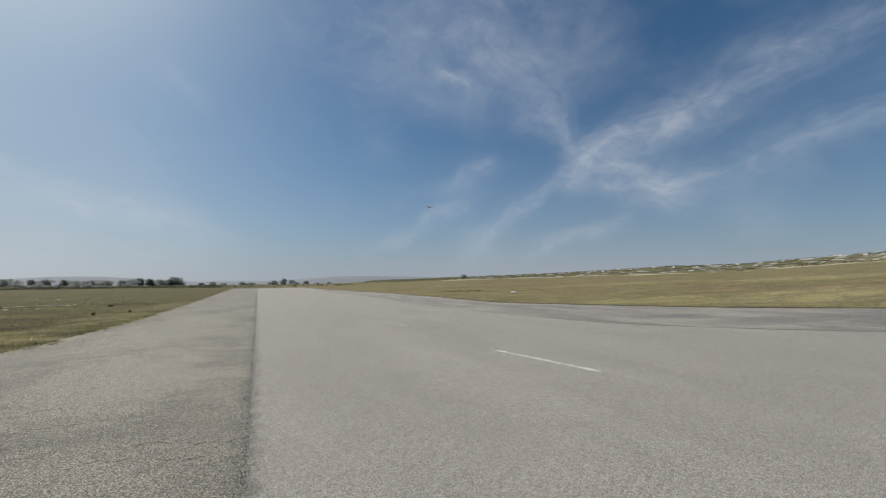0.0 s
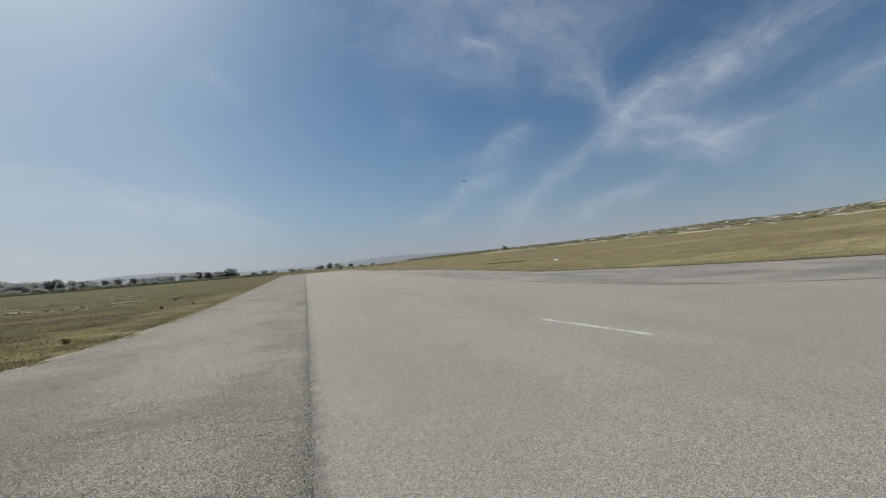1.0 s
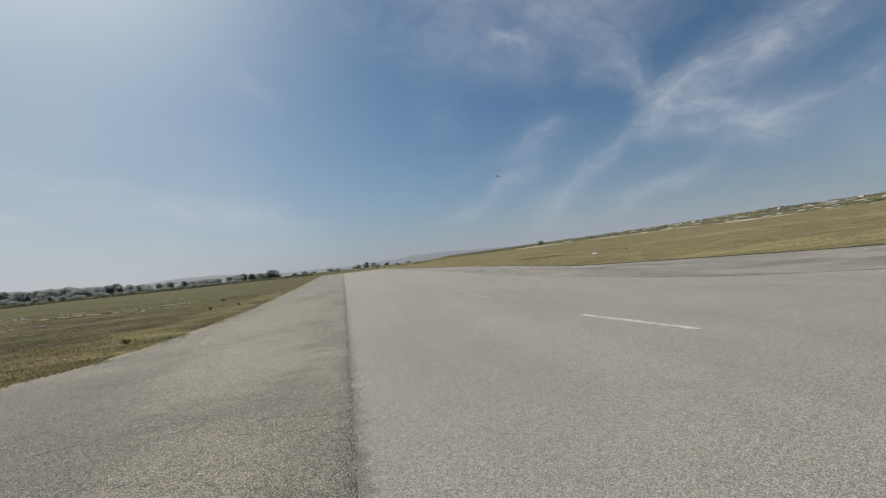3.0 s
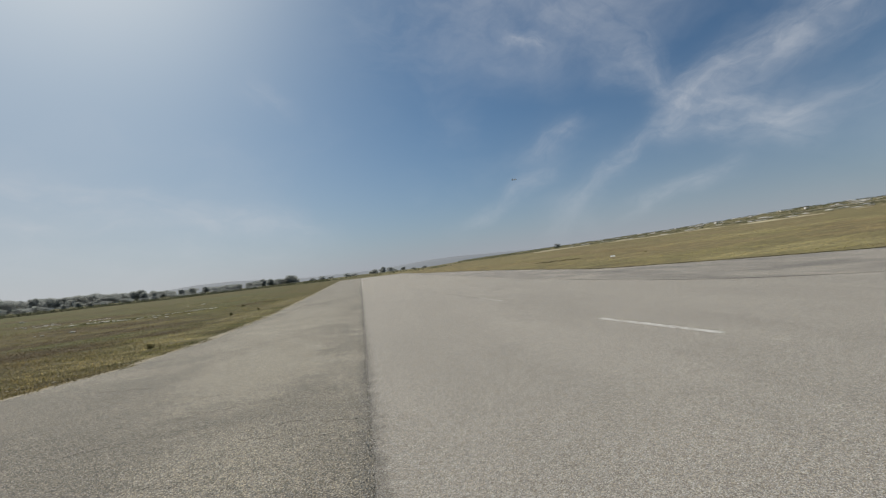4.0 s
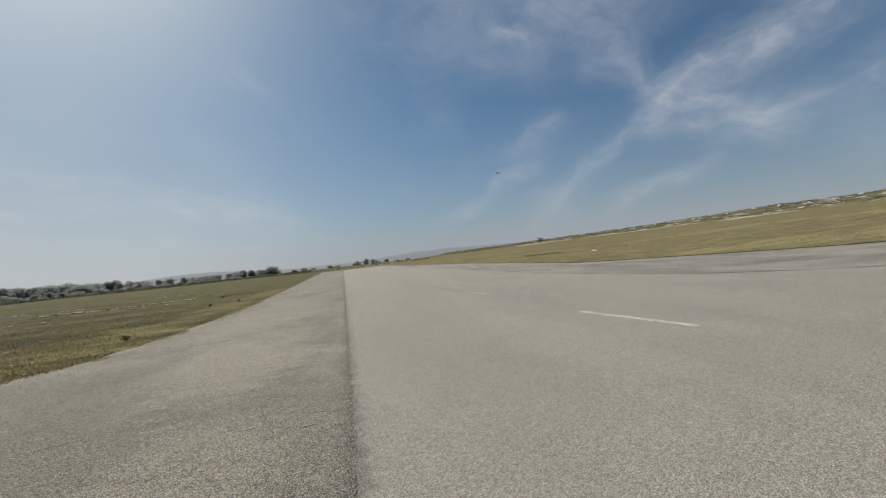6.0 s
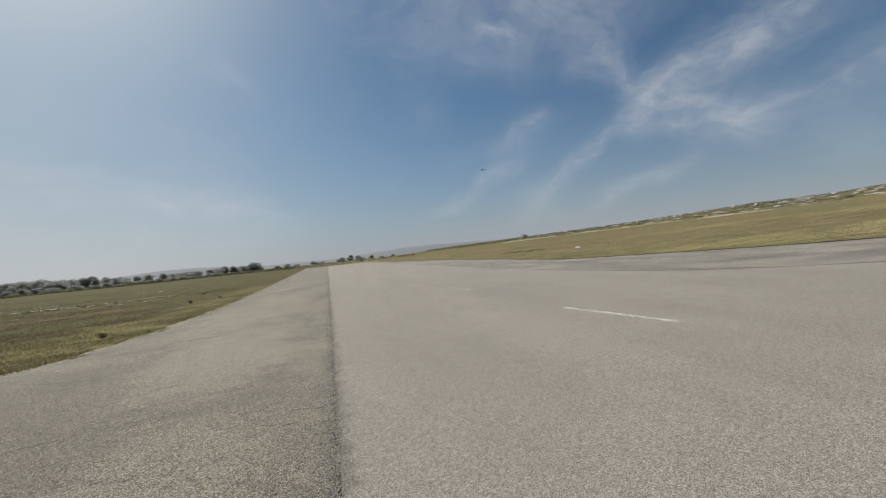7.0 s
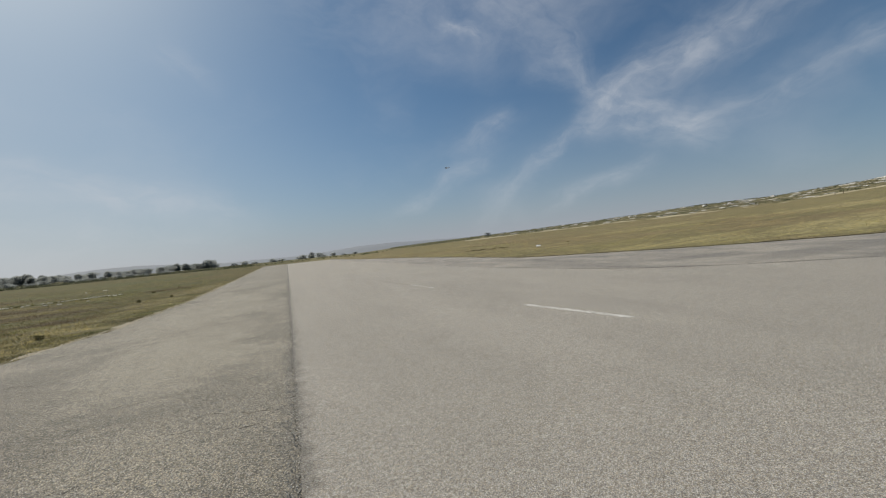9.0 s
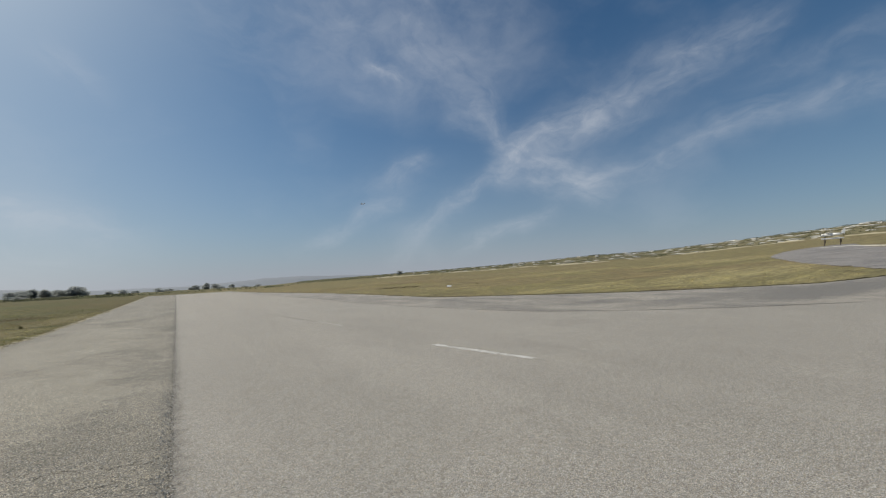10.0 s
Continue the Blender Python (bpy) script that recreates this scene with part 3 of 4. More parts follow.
        ob = strip(name, [(line_x(y) + off - half, y) for y in ys], [(line_x(y) + off + half, y) for y in ys], mat, lift, 2, 6, 0.03, 0.003)
        if label:
            dash = tagged(ob, label, "road marking", "centre line dashes" if name == "centre_line_dash" else "", "structure")
        else:
            ob.parent = dash


make_ground()
make_paving()


# ---- plants ----
def leaf_cloud(rng, centre, size, count, leaf, verts, faces):
    for _ in range(count):
        d = rng.normal(size=3)
        d /= np.linalg.norm(d)
        p = np.array(centre) + d * np.array(size) * rng.uniform(0.55, 1.08)
        u = rng.normal(size=3)
        u /= np.linalg.norm(u)
        v = np.cross(u, rng.normal(size=3))
        v /= np.linalg.norm(v)
        s = leaf * rng.uniform(0.6, 1.3)
        b = len(verts)
        verts += [p - u * s, p - v * s * 0.6, p + u * s, p + v * s * 0.6]
        faces.append((b, b + 1, b + 2, b + 3))


def make_tree(seed, height, spread, low):
    """A tapered trunk with limbs, and a broad, flat-topped crown of many leaf clumps."""
    rng = np.random.default_rng(seed)
    root = new("tree")
    bm = bmesh.new()

    def limb(a, b, r0, r1):
        a, b = Vector(a), Vector(b)
        m = Matrix.Translation((a + b) / 2) @ (b - a).to_track_quat("Z", "Y").to_matrix().to_4x4()
        bmesh.ops.create_cone(bm, cap_ends=True, segments=7, radius1=r0, radius2=r1, depth=(b - a).length, matrix=m)

    limb((0, 0, -0.2), (0.1, 0, height * 0.5), height * 0.035, height * 0.02)
    tips = []
    for i in range(9):
        a = i * 0.7 + rng.uniform(0, 0.6)
        z0 = height * rng.uniform(0.2, 0.5)
        tip = (math.cos(a) * spread * rng.uniform(0.3, 0.8), math.sin(a) * spread * rng.uniform(0.3, 0.8), height * rng.uniform(low, 0.84))
        limb((0.05, 0, z0), tip, height * 0.014, height * 0.005)
        tips.append(tip)
    part("trunk", bm, M_BARK, root)
    verts, faces = [], []
    for tip in tips + [(0, 0, height * 0.8), (spread * 0.3, 0, height * 0.7), (-spread * 0.3, 0, height * 0.35), (spread * 0.4, spread * 0.1, height * 0.25), (-spread * 0.5, -spread * 0.2, height * 0.2), (0, 0, height * 0.3)]:
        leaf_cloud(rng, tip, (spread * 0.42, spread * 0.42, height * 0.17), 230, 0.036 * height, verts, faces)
    mesh_object("crown", verts, faces, M_HAZE_LEAF, root)
    return root


BELT_AZ = (-62, -36, -28, -23, -21, -17, -14, -9.5, -5, 0, 3, 8)
BELT_TOP = (1.6, 1.5, 1.16, 0.86, 0.74, 0.66, 0.80, 0.80, 0.42, 0.40, 0.5, 0.3)


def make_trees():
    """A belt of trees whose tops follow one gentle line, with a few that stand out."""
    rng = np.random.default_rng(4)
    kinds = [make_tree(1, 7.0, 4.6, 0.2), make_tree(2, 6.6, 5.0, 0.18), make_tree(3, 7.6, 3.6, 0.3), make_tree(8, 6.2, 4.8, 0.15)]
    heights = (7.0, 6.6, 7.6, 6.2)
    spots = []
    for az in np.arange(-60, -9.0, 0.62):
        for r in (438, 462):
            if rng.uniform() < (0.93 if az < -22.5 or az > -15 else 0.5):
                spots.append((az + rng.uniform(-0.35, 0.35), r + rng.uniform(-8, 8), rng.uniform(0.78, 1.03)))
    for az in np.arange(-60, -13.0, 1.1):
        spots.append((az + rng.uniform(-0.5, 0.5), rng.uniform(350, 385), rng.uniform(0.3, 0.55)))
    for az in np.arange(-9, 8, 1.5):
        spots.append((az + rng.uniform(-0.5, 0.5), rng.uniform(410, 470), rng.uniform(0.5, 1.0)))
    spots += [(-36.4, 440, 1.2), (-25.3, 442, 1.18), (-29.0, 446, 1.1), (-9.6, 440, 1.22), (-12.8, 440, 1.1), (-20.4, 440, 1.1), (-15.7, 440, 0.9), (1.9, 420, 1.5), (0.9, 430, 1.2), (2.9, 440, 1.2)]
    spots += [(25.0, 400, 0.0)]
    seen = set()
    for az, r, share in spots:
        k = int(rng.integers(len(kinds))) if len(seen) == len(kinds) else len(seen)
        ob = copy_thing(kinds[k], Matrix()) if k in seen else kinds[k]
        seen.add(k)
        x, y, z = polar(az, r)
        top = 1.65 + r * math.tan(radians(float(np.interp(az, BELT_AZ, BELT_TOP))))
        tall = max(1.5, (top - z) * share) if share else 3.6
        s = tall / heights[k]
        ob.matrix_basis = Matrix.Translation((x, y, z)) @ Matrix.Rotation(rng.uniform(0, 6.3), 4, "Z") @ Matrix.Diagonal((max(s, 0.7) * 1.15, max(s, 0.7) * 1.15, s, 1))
        tagged(ob, "grey-green broadleaf tree, paled for haze, in the far tree belt" if share else "lone grey-green tree, paled for haze, on the low ridge", "tree", "trees behind the airfield")


def make_scrub():
    rng = np.random.default_rng(11)
    verts, faces = [], []
    # hedge under the tree belt
    for az in np.arange(-62, -5, 0.14):
        x, y, z = polar(az, 300 + 8 * math.sin(az * 0.3) + rng.uniform(-3, 3))
        h = rng.uniform(0.7, 1.3)
        leaf_cloud(rng, (x, y, z + h * 0.4), (1.5, 1.5, h), 34, 0.34, verts, faces)
    tagged(mesh_object("hedge_row", verts, faces, M_HEDGE), "low dark green hedge along the field", "hedge", kind="stuff")
    verts, faces = [], []
    for _ in range(3200):
        az, r = rng.uniform(12, 100), 492 - 150 * rng.uniform() ** 1.2
        x, y, z = polar(az, r)
        h = rng.uniform(0.2, 0.55)
        leaf_cloud(rng, (x, y, z + h * 0.4), (h * 4, h * 4, h), 14, 0.32, verts, faces)
    tagged(mesh_object("hill_scrub", verts, faces, M_SCRUB), "scattered olive green scrub on the low hill", "scrub", kind="stuff")
    verts, faces = [], []
    for _ in range(160):
        az, r = rng.uniform(-10, 12), rng.uniform(230, 420)
        x, y, z = polar(az, r)
        h = rng.uniform(0.3, 0.9)
        leaf_cloud(rng, (x, y, z + h * 0.4), (h * 1.7, h * 1.7, h), 10, 0.4, verts, faces)
    tagged(mesh_object("far_scrub", verts, faces, M_SCRUB), "low scrub past the end of the runway", "scrub", kind="stuff")


def on_paving(x, y):
    pts_l = np.array(LEFT_EDGE)[::-1]
    pts_r = np.array(RIGHT_EDGE)[::-1]
    left = np.interp(y, pts_l[:, 1], pts_l[:, 0])
    right = np.interp(y, pts_r[:, 1], pts_r[:, 0])
    if y < 184 and left - 0.05 < x < right + 0.05:
        return True
    az, r = math.degrees(math.atan2(x, y)), math.hypot(x, y)
    return az > 68 and np.interp(az, (68, 69, 70.5, 73, 77, 86), (75, 66, 56, 49, 42.5, 39)) < r < np.interp(az, (68.5, 69.3, 70.8, 73, 74.6, 76.2), (84, 94, 104, 110, 105, 80))


def make_grass():
    rng = np.random.default_rng(21)
    verts, faces = [], []

    def tuft(x, y, h, spread, blades):
        z = ground_z(x, y) - 0.012
        for _ in range(blades):
            a, lean = rng.uniform(0, 6.283), rng.uniform(0.5, 1.8)
            bx, by = x + rng.normal() * spread, y + rng.normal() * spread
            w, hh = h * rng.uniform(0.15, 0.32), h * rng.uniform(0.5, 1.2)
            dx, dy = math.cos(a), math.sin(a)
            b = len(verts)
            verts.extend(((bx - dy * w, by + dx * w, z), (bx + dy * w, by - dx * w, z), (bx + dx * lean * hh, by + dy * lean * hh, z + hh)))
            faces.append((b, b + 1, b + 2))

    def sow(count, az0, az1, r0, r1, h0, h1, spread, blades, power=1.0):
        made = 0
        while made < count:
            az, r = rng.uniform(az0, az1), r0 * (r1 / r0) ** (rng.uniform() ** power)
            x, y = r * math.sin(radians(az)), r * math.cos(radians(az))
            made += 1
            thick = noise.noise((x * 0.23, y * 0.3, 2.0)) + 0.5 * noise.noise((x * 0.9, y * 0.9, 6.0))
            if thick > -0.6 and not on_paving(x, y):
                tuft(x, y, rng.uniform(h0, h1), spread, blades)

    sow(20000, -62, -8, 10, 50, 0.02, 0.065, 0.16, 6)
    sow(9000, -62, -12, 10, 26, 0.012, 0.035, 0.12, 5)
    sow(5000, -60, -3, 45, 200, 0.05, 0.12, 0.5, 6)
    sow(10000, 8, 88, 22, 90, 0.03, 0.08, 0.2, 6)
    sow(4000, 4, 90, 70, 330, 0.05, 0.12, 0.6, 6)
    for line, sign, count in ((LEFT_EDGE, -1, 550), (RIGHT_EDGE, 1, 900)):
        pts = np.array(line)[::-1]
        for _ in range(count):
            y = 3.0 * (70 / 3.0) ** rng.uniform()
            x = float(np.interp(y, pts[:, 1], pts[:, 0])) + sign * (abs(rng.normal()) * 0.5 - 0.1)
            if noise.noise((x, y * 0.7, 8.0)) > -0.1:
                tuft(x, y, rng.uniform(0.015, 0.045), 0.08, 5)
    tagged(mesh_object("grass", verts, faces, M_GRASS), "short dry straw and olive grass tufts", "grass", kind="stuff")


make_trees()
make_scrub()
make_grass()


def make_shrub(x, y, h, seed, wide=1.0, flat=1.0):
    rng = np.random.default_rng(seed)
    root = new("weed_shrub")
    z = ground_z(x, y) - 0.012
    root.matrix_basis = Matrix.Translation((x, y, z)) @ Matrix.Diagonal((wide, wide, flat, 1))
    bm = bmesh.new()
    for i in range(5):
        a = i * 1.26
        tip = Vector((math.cos(a) * h * 0.4, math.sin(a) * h * 0.4, h * 0.75))
        m = Matrix.Translation(tip / 2) @ tip.to_track_quat("Z", "Y").to_matrix().to_4x4()
        bmesh.ops.create_cone(bm, cap_ends=True, segments=5, radius1=h * 0.03, radius2=h * 0.01, depth=tip.length, matrix=m)
    part("stem", bm, M_BARK, root)
    verts, faces = [], []
    for _ in range(4):
        leaf_cloud(rng, (rng.uniform(-0.4, 0.4) * h, rng.uniform(-0.4, 0.4) * h, h * rng.uniform(0.25, 0.5)), (h * 0.42, h * 0.42, h * 0.36), 60, h * 0.1, verts, faces)
    mesh_object("foliage", verts, faces, M_WEED, root)
    tagged(root, "small dark green weed bush in dry grass", "shrub", "weed bushes in the grass")


for i, (x, y, h) in enumerate(((-7.5, 16.2, 0.2), (-9.2, 30.5, 0.24), (-8.0, 32.7, 0.17), (-11.5, 42, 0.22))):
    make_shrub(x, y, h, 50 + i)
for i in range(12):
    make_shrub(*polar(22.3 + i * 0.46 + 0.2 * math.sin(i * 2.3), 60 + 1.5 * math.sin(i * 1.7))[:2], 0.2 + 0.04 * math.sin(i * 3.1), 70 + i, 3.2, 0.5)
make_shrub(*polar(35.2, 56)[:2], 0.2, 90)
for i in range(16):
    make_shrub(-27.0 + i * 0.72 + 0.3 * math.sin(i * 2.1), 43.8 + i * 0.1 + 1.0 * math.sin(i * 1.3), 0.13 + 0.03 * math.sin(i * 1.9), 120 + i, 2.0, 0.7)


def make_stone(seed):
    """A rough field stone, flat side down."""
    bm = bmesh.new()
    bmesh.ops.create_icosphere(bm, subdivisions=2, radius=0.5)
    for v in bm.verts:
        v.co *= 1 + 0.35 * noise.noise(v.co * 1.7 + Vector((seed, 0, 0)))
        v.co.z = max(v.co.z, -0.18) * 0.6
    return part("field_stone", bm, M_STONE)


def make_stones():
    rng = np.random.default_rng(77)
    kinds = [make_stone(3), make_stone(9), make_stone(14)]
    spots = []
    for az, r, n_ in ((-32.5, 60, 4), (-19.5, 70, 4), (-33, 40, 3), (-22, 42, 3)):
        spots += [(az + rng.normal() * 1.2, r + rng.normal() * 2.5, rng.uniform(0.14, 0.32)) for _ in range(n_)]
    # two broken rows cleared from the field
    for xa, ya, xb, yb, n_ in ((-27.5, 43.5, -15.5, 45.5, 85), (-38.0, 54.0, -27.0, 50.5, 30)):
        for _ in range(n_):
            q = rng.uniform()
            x, y = xa + (xb - xa) * q + rng.normal() * 0.3, ya + (yb - ya) * q + 1.6 * math.sin(q * 9) + rng.normal() * 0.35
            spots.append((math.degrees(math.atan2(x, y)), math.hypot(x, y), rng.uniform(0.1, 0.24)))
    spots.append((-34.6, 100.0, 0.6))
    for i, (az, r, size) in enumerate(spots):
        ob = kinds[i] if i < 3 else copy_thing(kinds[i % 3], Matrix())
        x, y, z = polar(az, r)
        ob.matrix_basis = Matrix.Translation((x, y, z + 0.02)) @ Matrix.Rotation(rng.uniform(0, 6.3), 4, "Z") @ Matrix.Diagonal((size * 1.3, size * 1.2, size * 0.7, 1))
        tagged(ob, "pale rough stone lying in dry grass", "stone", "stones in the field")
    for i, (x, y, size) in enumerate(((0.10, 4.93, 0.022), (0.19, 5.66, 0.024), (0.65, 3.82, 0.02), (0.79, 3.95, 0.016), (2.95, 2.27, 0.018), (6.97, 6.26, 0.03), (3.97, 3.22, 0.03), (-0.6, 3.4, 0.02))):
        ob = copy_thing(kinds[i % 3], Matrix())
        ob.matrix_basis = Matrix.Translation((x, y, 0.008)) @ Matrix.Rotation(i * 1.1, 4, "Z") @ Matrix.Diagonal((size, size, size, 1))
        tagged(ob, "small pale pebble lying on the asphalt", "pebble", "pebbles on the asphalt")


make_stones()


def make_gravel():
    """Loose chips along the paving's edge."""
    rng = np.random.default_rng(91)
    verts, faces = [], []
    left = np.array(LEFT_EDGE)[::-1]
    for i in range(1500):
        y = 3.0 * 14.0 ** rng.uniform()
        x = float(np.interp(y, left[:, 1], left[:, 0])) + rng.normal() * 0.3
        size = rng.uniform(0.006, 0.016) * (1 + y * 0.05)
        if i % 9 == 0:
            x, y = -8.0 + rng.normal() * 0.9, 11.6 + rng.normal() * 0.4
            size = rng.uniform(0.015, 0.05)
        b = len(verts)
        z = -0.002
        for px, py, pz in ((1, 0, 0), (-0.4, 0.9, 0), (-0.6, -0.8, 0), (0, 0, 0.22)):
            verts.append((x + size * (px + rng.uniform(-0.3, 0.3)), y + size * (py + rng.uniform(-0.3, 0.3)), z + size * pz))
        faces += [(b, b + 1, b + 3), (b + 1, b + 2, b + 3), (b + 2, b, b + 3)]
    tagged(mesh_object("gravel", verts, faces, M_TRACK), "loose pale chips along the asphalt edges", "gravel", kind="stuff")
    # crumbs of broken asphalt along the runway's edge joint
    verts, faces = [], []
    for i in range(1500):
        y = 2.2 * 4.0 ** rng.uniform()
        x = seam_x(y) - 0.02 + rng.normal() * 0.075
        size = rng.uniform(0.004, 0.0095) * (1.0 + (rng.uniform() > 0.96) * 0.9)
        b, turn = len(verts), rng.uniform(0, 6.283)
        for k in range(5):
            a = turn + k * 1.2566
            verts.append((x + size * math.cos(a) * rng.uniform(0.7, 1.1), y + size * math.sin(a) * rng.uniform(0.7, 1.1), 0.002))
        verts.append((x + size * rng.uniform(-0.3, 0.3), y + size * rng.uniform(-0.3, 0.3), 0.007 + size * rng.uniform(0.2, 0.5)))
        faces += [(b + k, b + (k + 1) % 5, b + 5) for k in range(5)]
    tagged(mesh_object("asphalt_crumbs", verts, faces, M_CRUMB), "grey crumbs of broken asphalt along the joint", "crumbs", kind="stuff")


make_gravel()


# ---- far hills, houses, track ----
def make_far_hills():
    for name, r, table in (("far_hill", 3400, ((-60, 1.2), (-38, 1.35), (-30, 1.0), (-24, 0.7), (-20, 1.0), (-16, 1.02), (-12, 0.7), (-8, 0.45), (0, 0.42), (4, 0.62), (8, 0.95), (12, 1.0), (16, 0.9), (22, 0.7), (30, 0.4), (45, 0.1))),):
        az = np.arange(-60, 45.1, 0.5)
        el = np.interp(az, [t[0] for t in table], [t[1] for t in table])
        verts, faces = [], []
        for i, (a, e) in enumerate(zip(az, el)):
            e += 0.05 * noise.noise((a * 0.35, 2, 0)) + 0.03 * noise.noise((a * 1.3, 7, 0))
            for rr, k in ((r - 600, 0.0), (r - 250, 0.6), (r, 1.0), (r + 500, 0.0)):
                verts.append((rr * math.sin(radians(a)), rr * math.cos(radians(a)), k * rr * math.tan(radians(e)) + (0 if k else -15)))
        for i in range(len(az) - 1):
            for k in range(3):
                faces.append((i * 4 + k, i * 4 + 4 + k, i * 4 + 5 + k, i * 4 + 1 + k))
        tagged(mesh_object(name, verts, faces, M_HAZE_HILL, smooth=True), "far wooded hills, coloured blue-grey for haze", "hills", kind="structure")


def box(bm, centre, size, turn=0.0):
    m = Matrix.Translation(centre) @ Matrix.Rotation(turn, 4, "Z") @ Matrix.Diagonal((*size, 1))
    return bmesh.ops.create_cube(bm, size=1.0, matrix=m)["verts"]


def make_house(length, depth, height, rise):
    root = new("house")
    bm = bmesh.new()
    box(bm, (0, 0, height / 2 - 0.5), (length, depth, height + 1))
    part("wall", bm, M_WALL, root)
    bm = bmesh.new()
    vs = [bm.verts.new(p) for p in ((-length / 2 - 0.3, -depth / 2 - 0.3, height), (length / 2 + 0.3, -depth / 2 - 0.3, height), (length / 2 + 0.3, depth / 2 + 0.3, height), (-length / 2 - 0.3, depth / 2 + 0.3, height),
                                    (-length / 2 - 0.3, 0, height + rise), (length / 2 + 0.3, 0, height + rise))]
    for f in ((0, 1, 5, 4), (2, 3, 4, 5), (0, 4, 3), (1, 2, 5), (3, 2, 1, 0)):
        bm.faces.new([vs[i] for i in f])
    part("roof", bm, M_ROOF, root)
    count = max(2, int(length // 4))
    for i in range(count):
        bm = bmesh.new()
        x = (i + 0.5) / count * length - length / 2
        if i == count // 2:
            box(bm, (x, -depth / 2 - 0.03, 1.0), (0.9, 0.1, 2.0))
            part("door", bm, M_DARK, root)
        else:
            box(bm, (x, -depth / 2 - 0.03, 1.6), (1.1, 0.1, 1.1))
            part("window", bm, M_DARK, root)
    return root


def make_houses():
    rng = np.random.default_rng(31)
    kinds = [make_house(12, 6, 2.8, 0.9), make_house(8, 6, 3.0, 1.1), make_house(18, 7, 2.6, 0.8)]
    spots = [(29.6, 450), (30.4, 452)] + [(az + rng.uniform(-0.5, 0.5), rng.uniform(425, 474)) for az in np.arange(36, 88, 2.4)]
    spots += [(-34.6, 425), (-32.8, 428), (-27.5, 430)]
    seen = set()
    for az, r in spots:
        k = int(rng.integers(3))
        ob = kinds[k] if k not in seen else copy_thing(kinds[k], Matrix())
        seen.add(k)
        s = rng.uniform(0.24, 0.38)
        x, y, z = polar(az + rng.uniform(-0.4, 0.4), r)
        ob.matrix_basis = Matrix.Translation((x, y, z - 0.3)) @ Matrix.Rotation(radians(-az - 48) + rng.uniform(-0.3, 0.3), 4, "Z") @ Matrix.Diagonal((s, s, s, 1))
        tagged(ob, "low whitewashed house among scrub on the hill" if az > 0 else "low whitewashed house among far hazy trees", "house", "far houses")


def make_bank():
    """A pale sandy bank with a ragged crest along the top of the field."""
    verts, faces = [], []
    azs = np.arange(22, 104, 0.25)
    for a in azs:
        r = 332 + 8 * math.sin(a * 0.21)
        h = max(0.05, 0.35 + 0.9 * noise.noise((a * 0.35, 0, 0)) + 0.5 * noise.noise((a * 1.9, 3, 0)))
        for dr, k in ((-4, -0.2), (-1.0, 0.75), (0.4, 1.0), (2.5, 0.8), (7, -0.2)):
            x, y, z = polar(a, r + dr)
            verts.append((x, y, z + (h * k if k > 0 else -0.4)))
    for i in range(len(azs) - 1):
        for k in range(4):
            faces.append((i * 5 + k, i * 5 + 5 + k, i * 5 + 6 + k, i * 5 + 1 + k))
    tagged(mesh_object("sand_bank", verts, faces, M_TRACK), "pale sandy bank along the top of the field", "bank", kind="structure")


def make_hill_track():
    """A pale vehicle track that climbs through the scrub behind the bank."""
    azs = [44, 48, 52, 56, 60, 64, 68, 72, 77, 83, 90]
    near = [polar(a, 372 + (a - 44) * 1.6 + 5 * math.sin(a * 0.5))[:2] for a in azs]
    far = [polar(a, 375.5 + (a - 44) * 1.6 + 5 * math.sin(a * 0.5))[:2] for a in azs]
    tagged(strip("hill_track", near, far, M_TRACK, 0.45, 2, 8, 0.6, 0.7), "pale sandy vehicle track through hill scrub", "track", kind="structure")


def make_mounds():
    """Bare pale sandy hummocks between the scrub on the hill."""
    rng = np.random.default_rng(41)
    verts, faces = [], []
    for _ in range(300):
        az, r = rng.uniform(26, 98), rng.uniform(345, 484)
        if rng.uniform() > 0.25 + (az - 26) / 50:
            continue
        x, y, z = polar(az, r)
        wide, deep, h, turn = rng.uniform(1.4, 5.4), rng.uniform(0.8, 1.8), rng.uniform(0.3, 0.7), radians(-az) + rng.normal() * 0.3
        b = len(verts)
        verts.append((x, y, z + h))
        for ring, (f, k) in enumerate(((0.55, 0.75), (1.0, -0.15))):
            for i in range(10):
                a = i * 0.6283
                w = 1 + 0.3 * rng.normal() * 0.6
                px, py = math.cos(a) * wide * f * w, math.sin(a) * deep * f * w
                verts.append((x + px * math.cos(turn) - py * math.sin(turn), y + px * math.sin(turn) + py * math.cos(turn), z + h * k))
        for i in range(10):
            j = (i + 1) % 10
            faces.append((b, b + 1 + i, b + 1 + j))
            faces.append((b + 1 + i, b + 11 + i, b + 11 + j, b + 1 + j))
    tagged(mesh_object("sand_hummocks", verts, faces, M_SAND), "bare pale sandy hummocks between hill scrub", "sand", kind="stuff")


def make_verges():
    tagged(strip("turf_lip", [(x + 0.04, y) for x, y in RIGHT_EDGE], [(x + 0.7, y + 0.35) for x, y in RIGHT_EDGE], M_GROUND, 0.045, 3, 40, 0.4, 0.065), "dark earthy lip where the turf meets the taxiway", "verge", kind="structure")
    for name, line, width, ragged in (("gravel_verge", LEFT_EDGE, -0.3, 0.4),):
        tagged(strip(name, [(x + min(width, -0.05), y) for x, y in line], [(x + max(width, 0.05), y) for x, y in line], M_VERGE, -0.006, 3, 40, ragged, 0.008), "pale gravel and dust along the paving's edge", "verge", kind="structure")


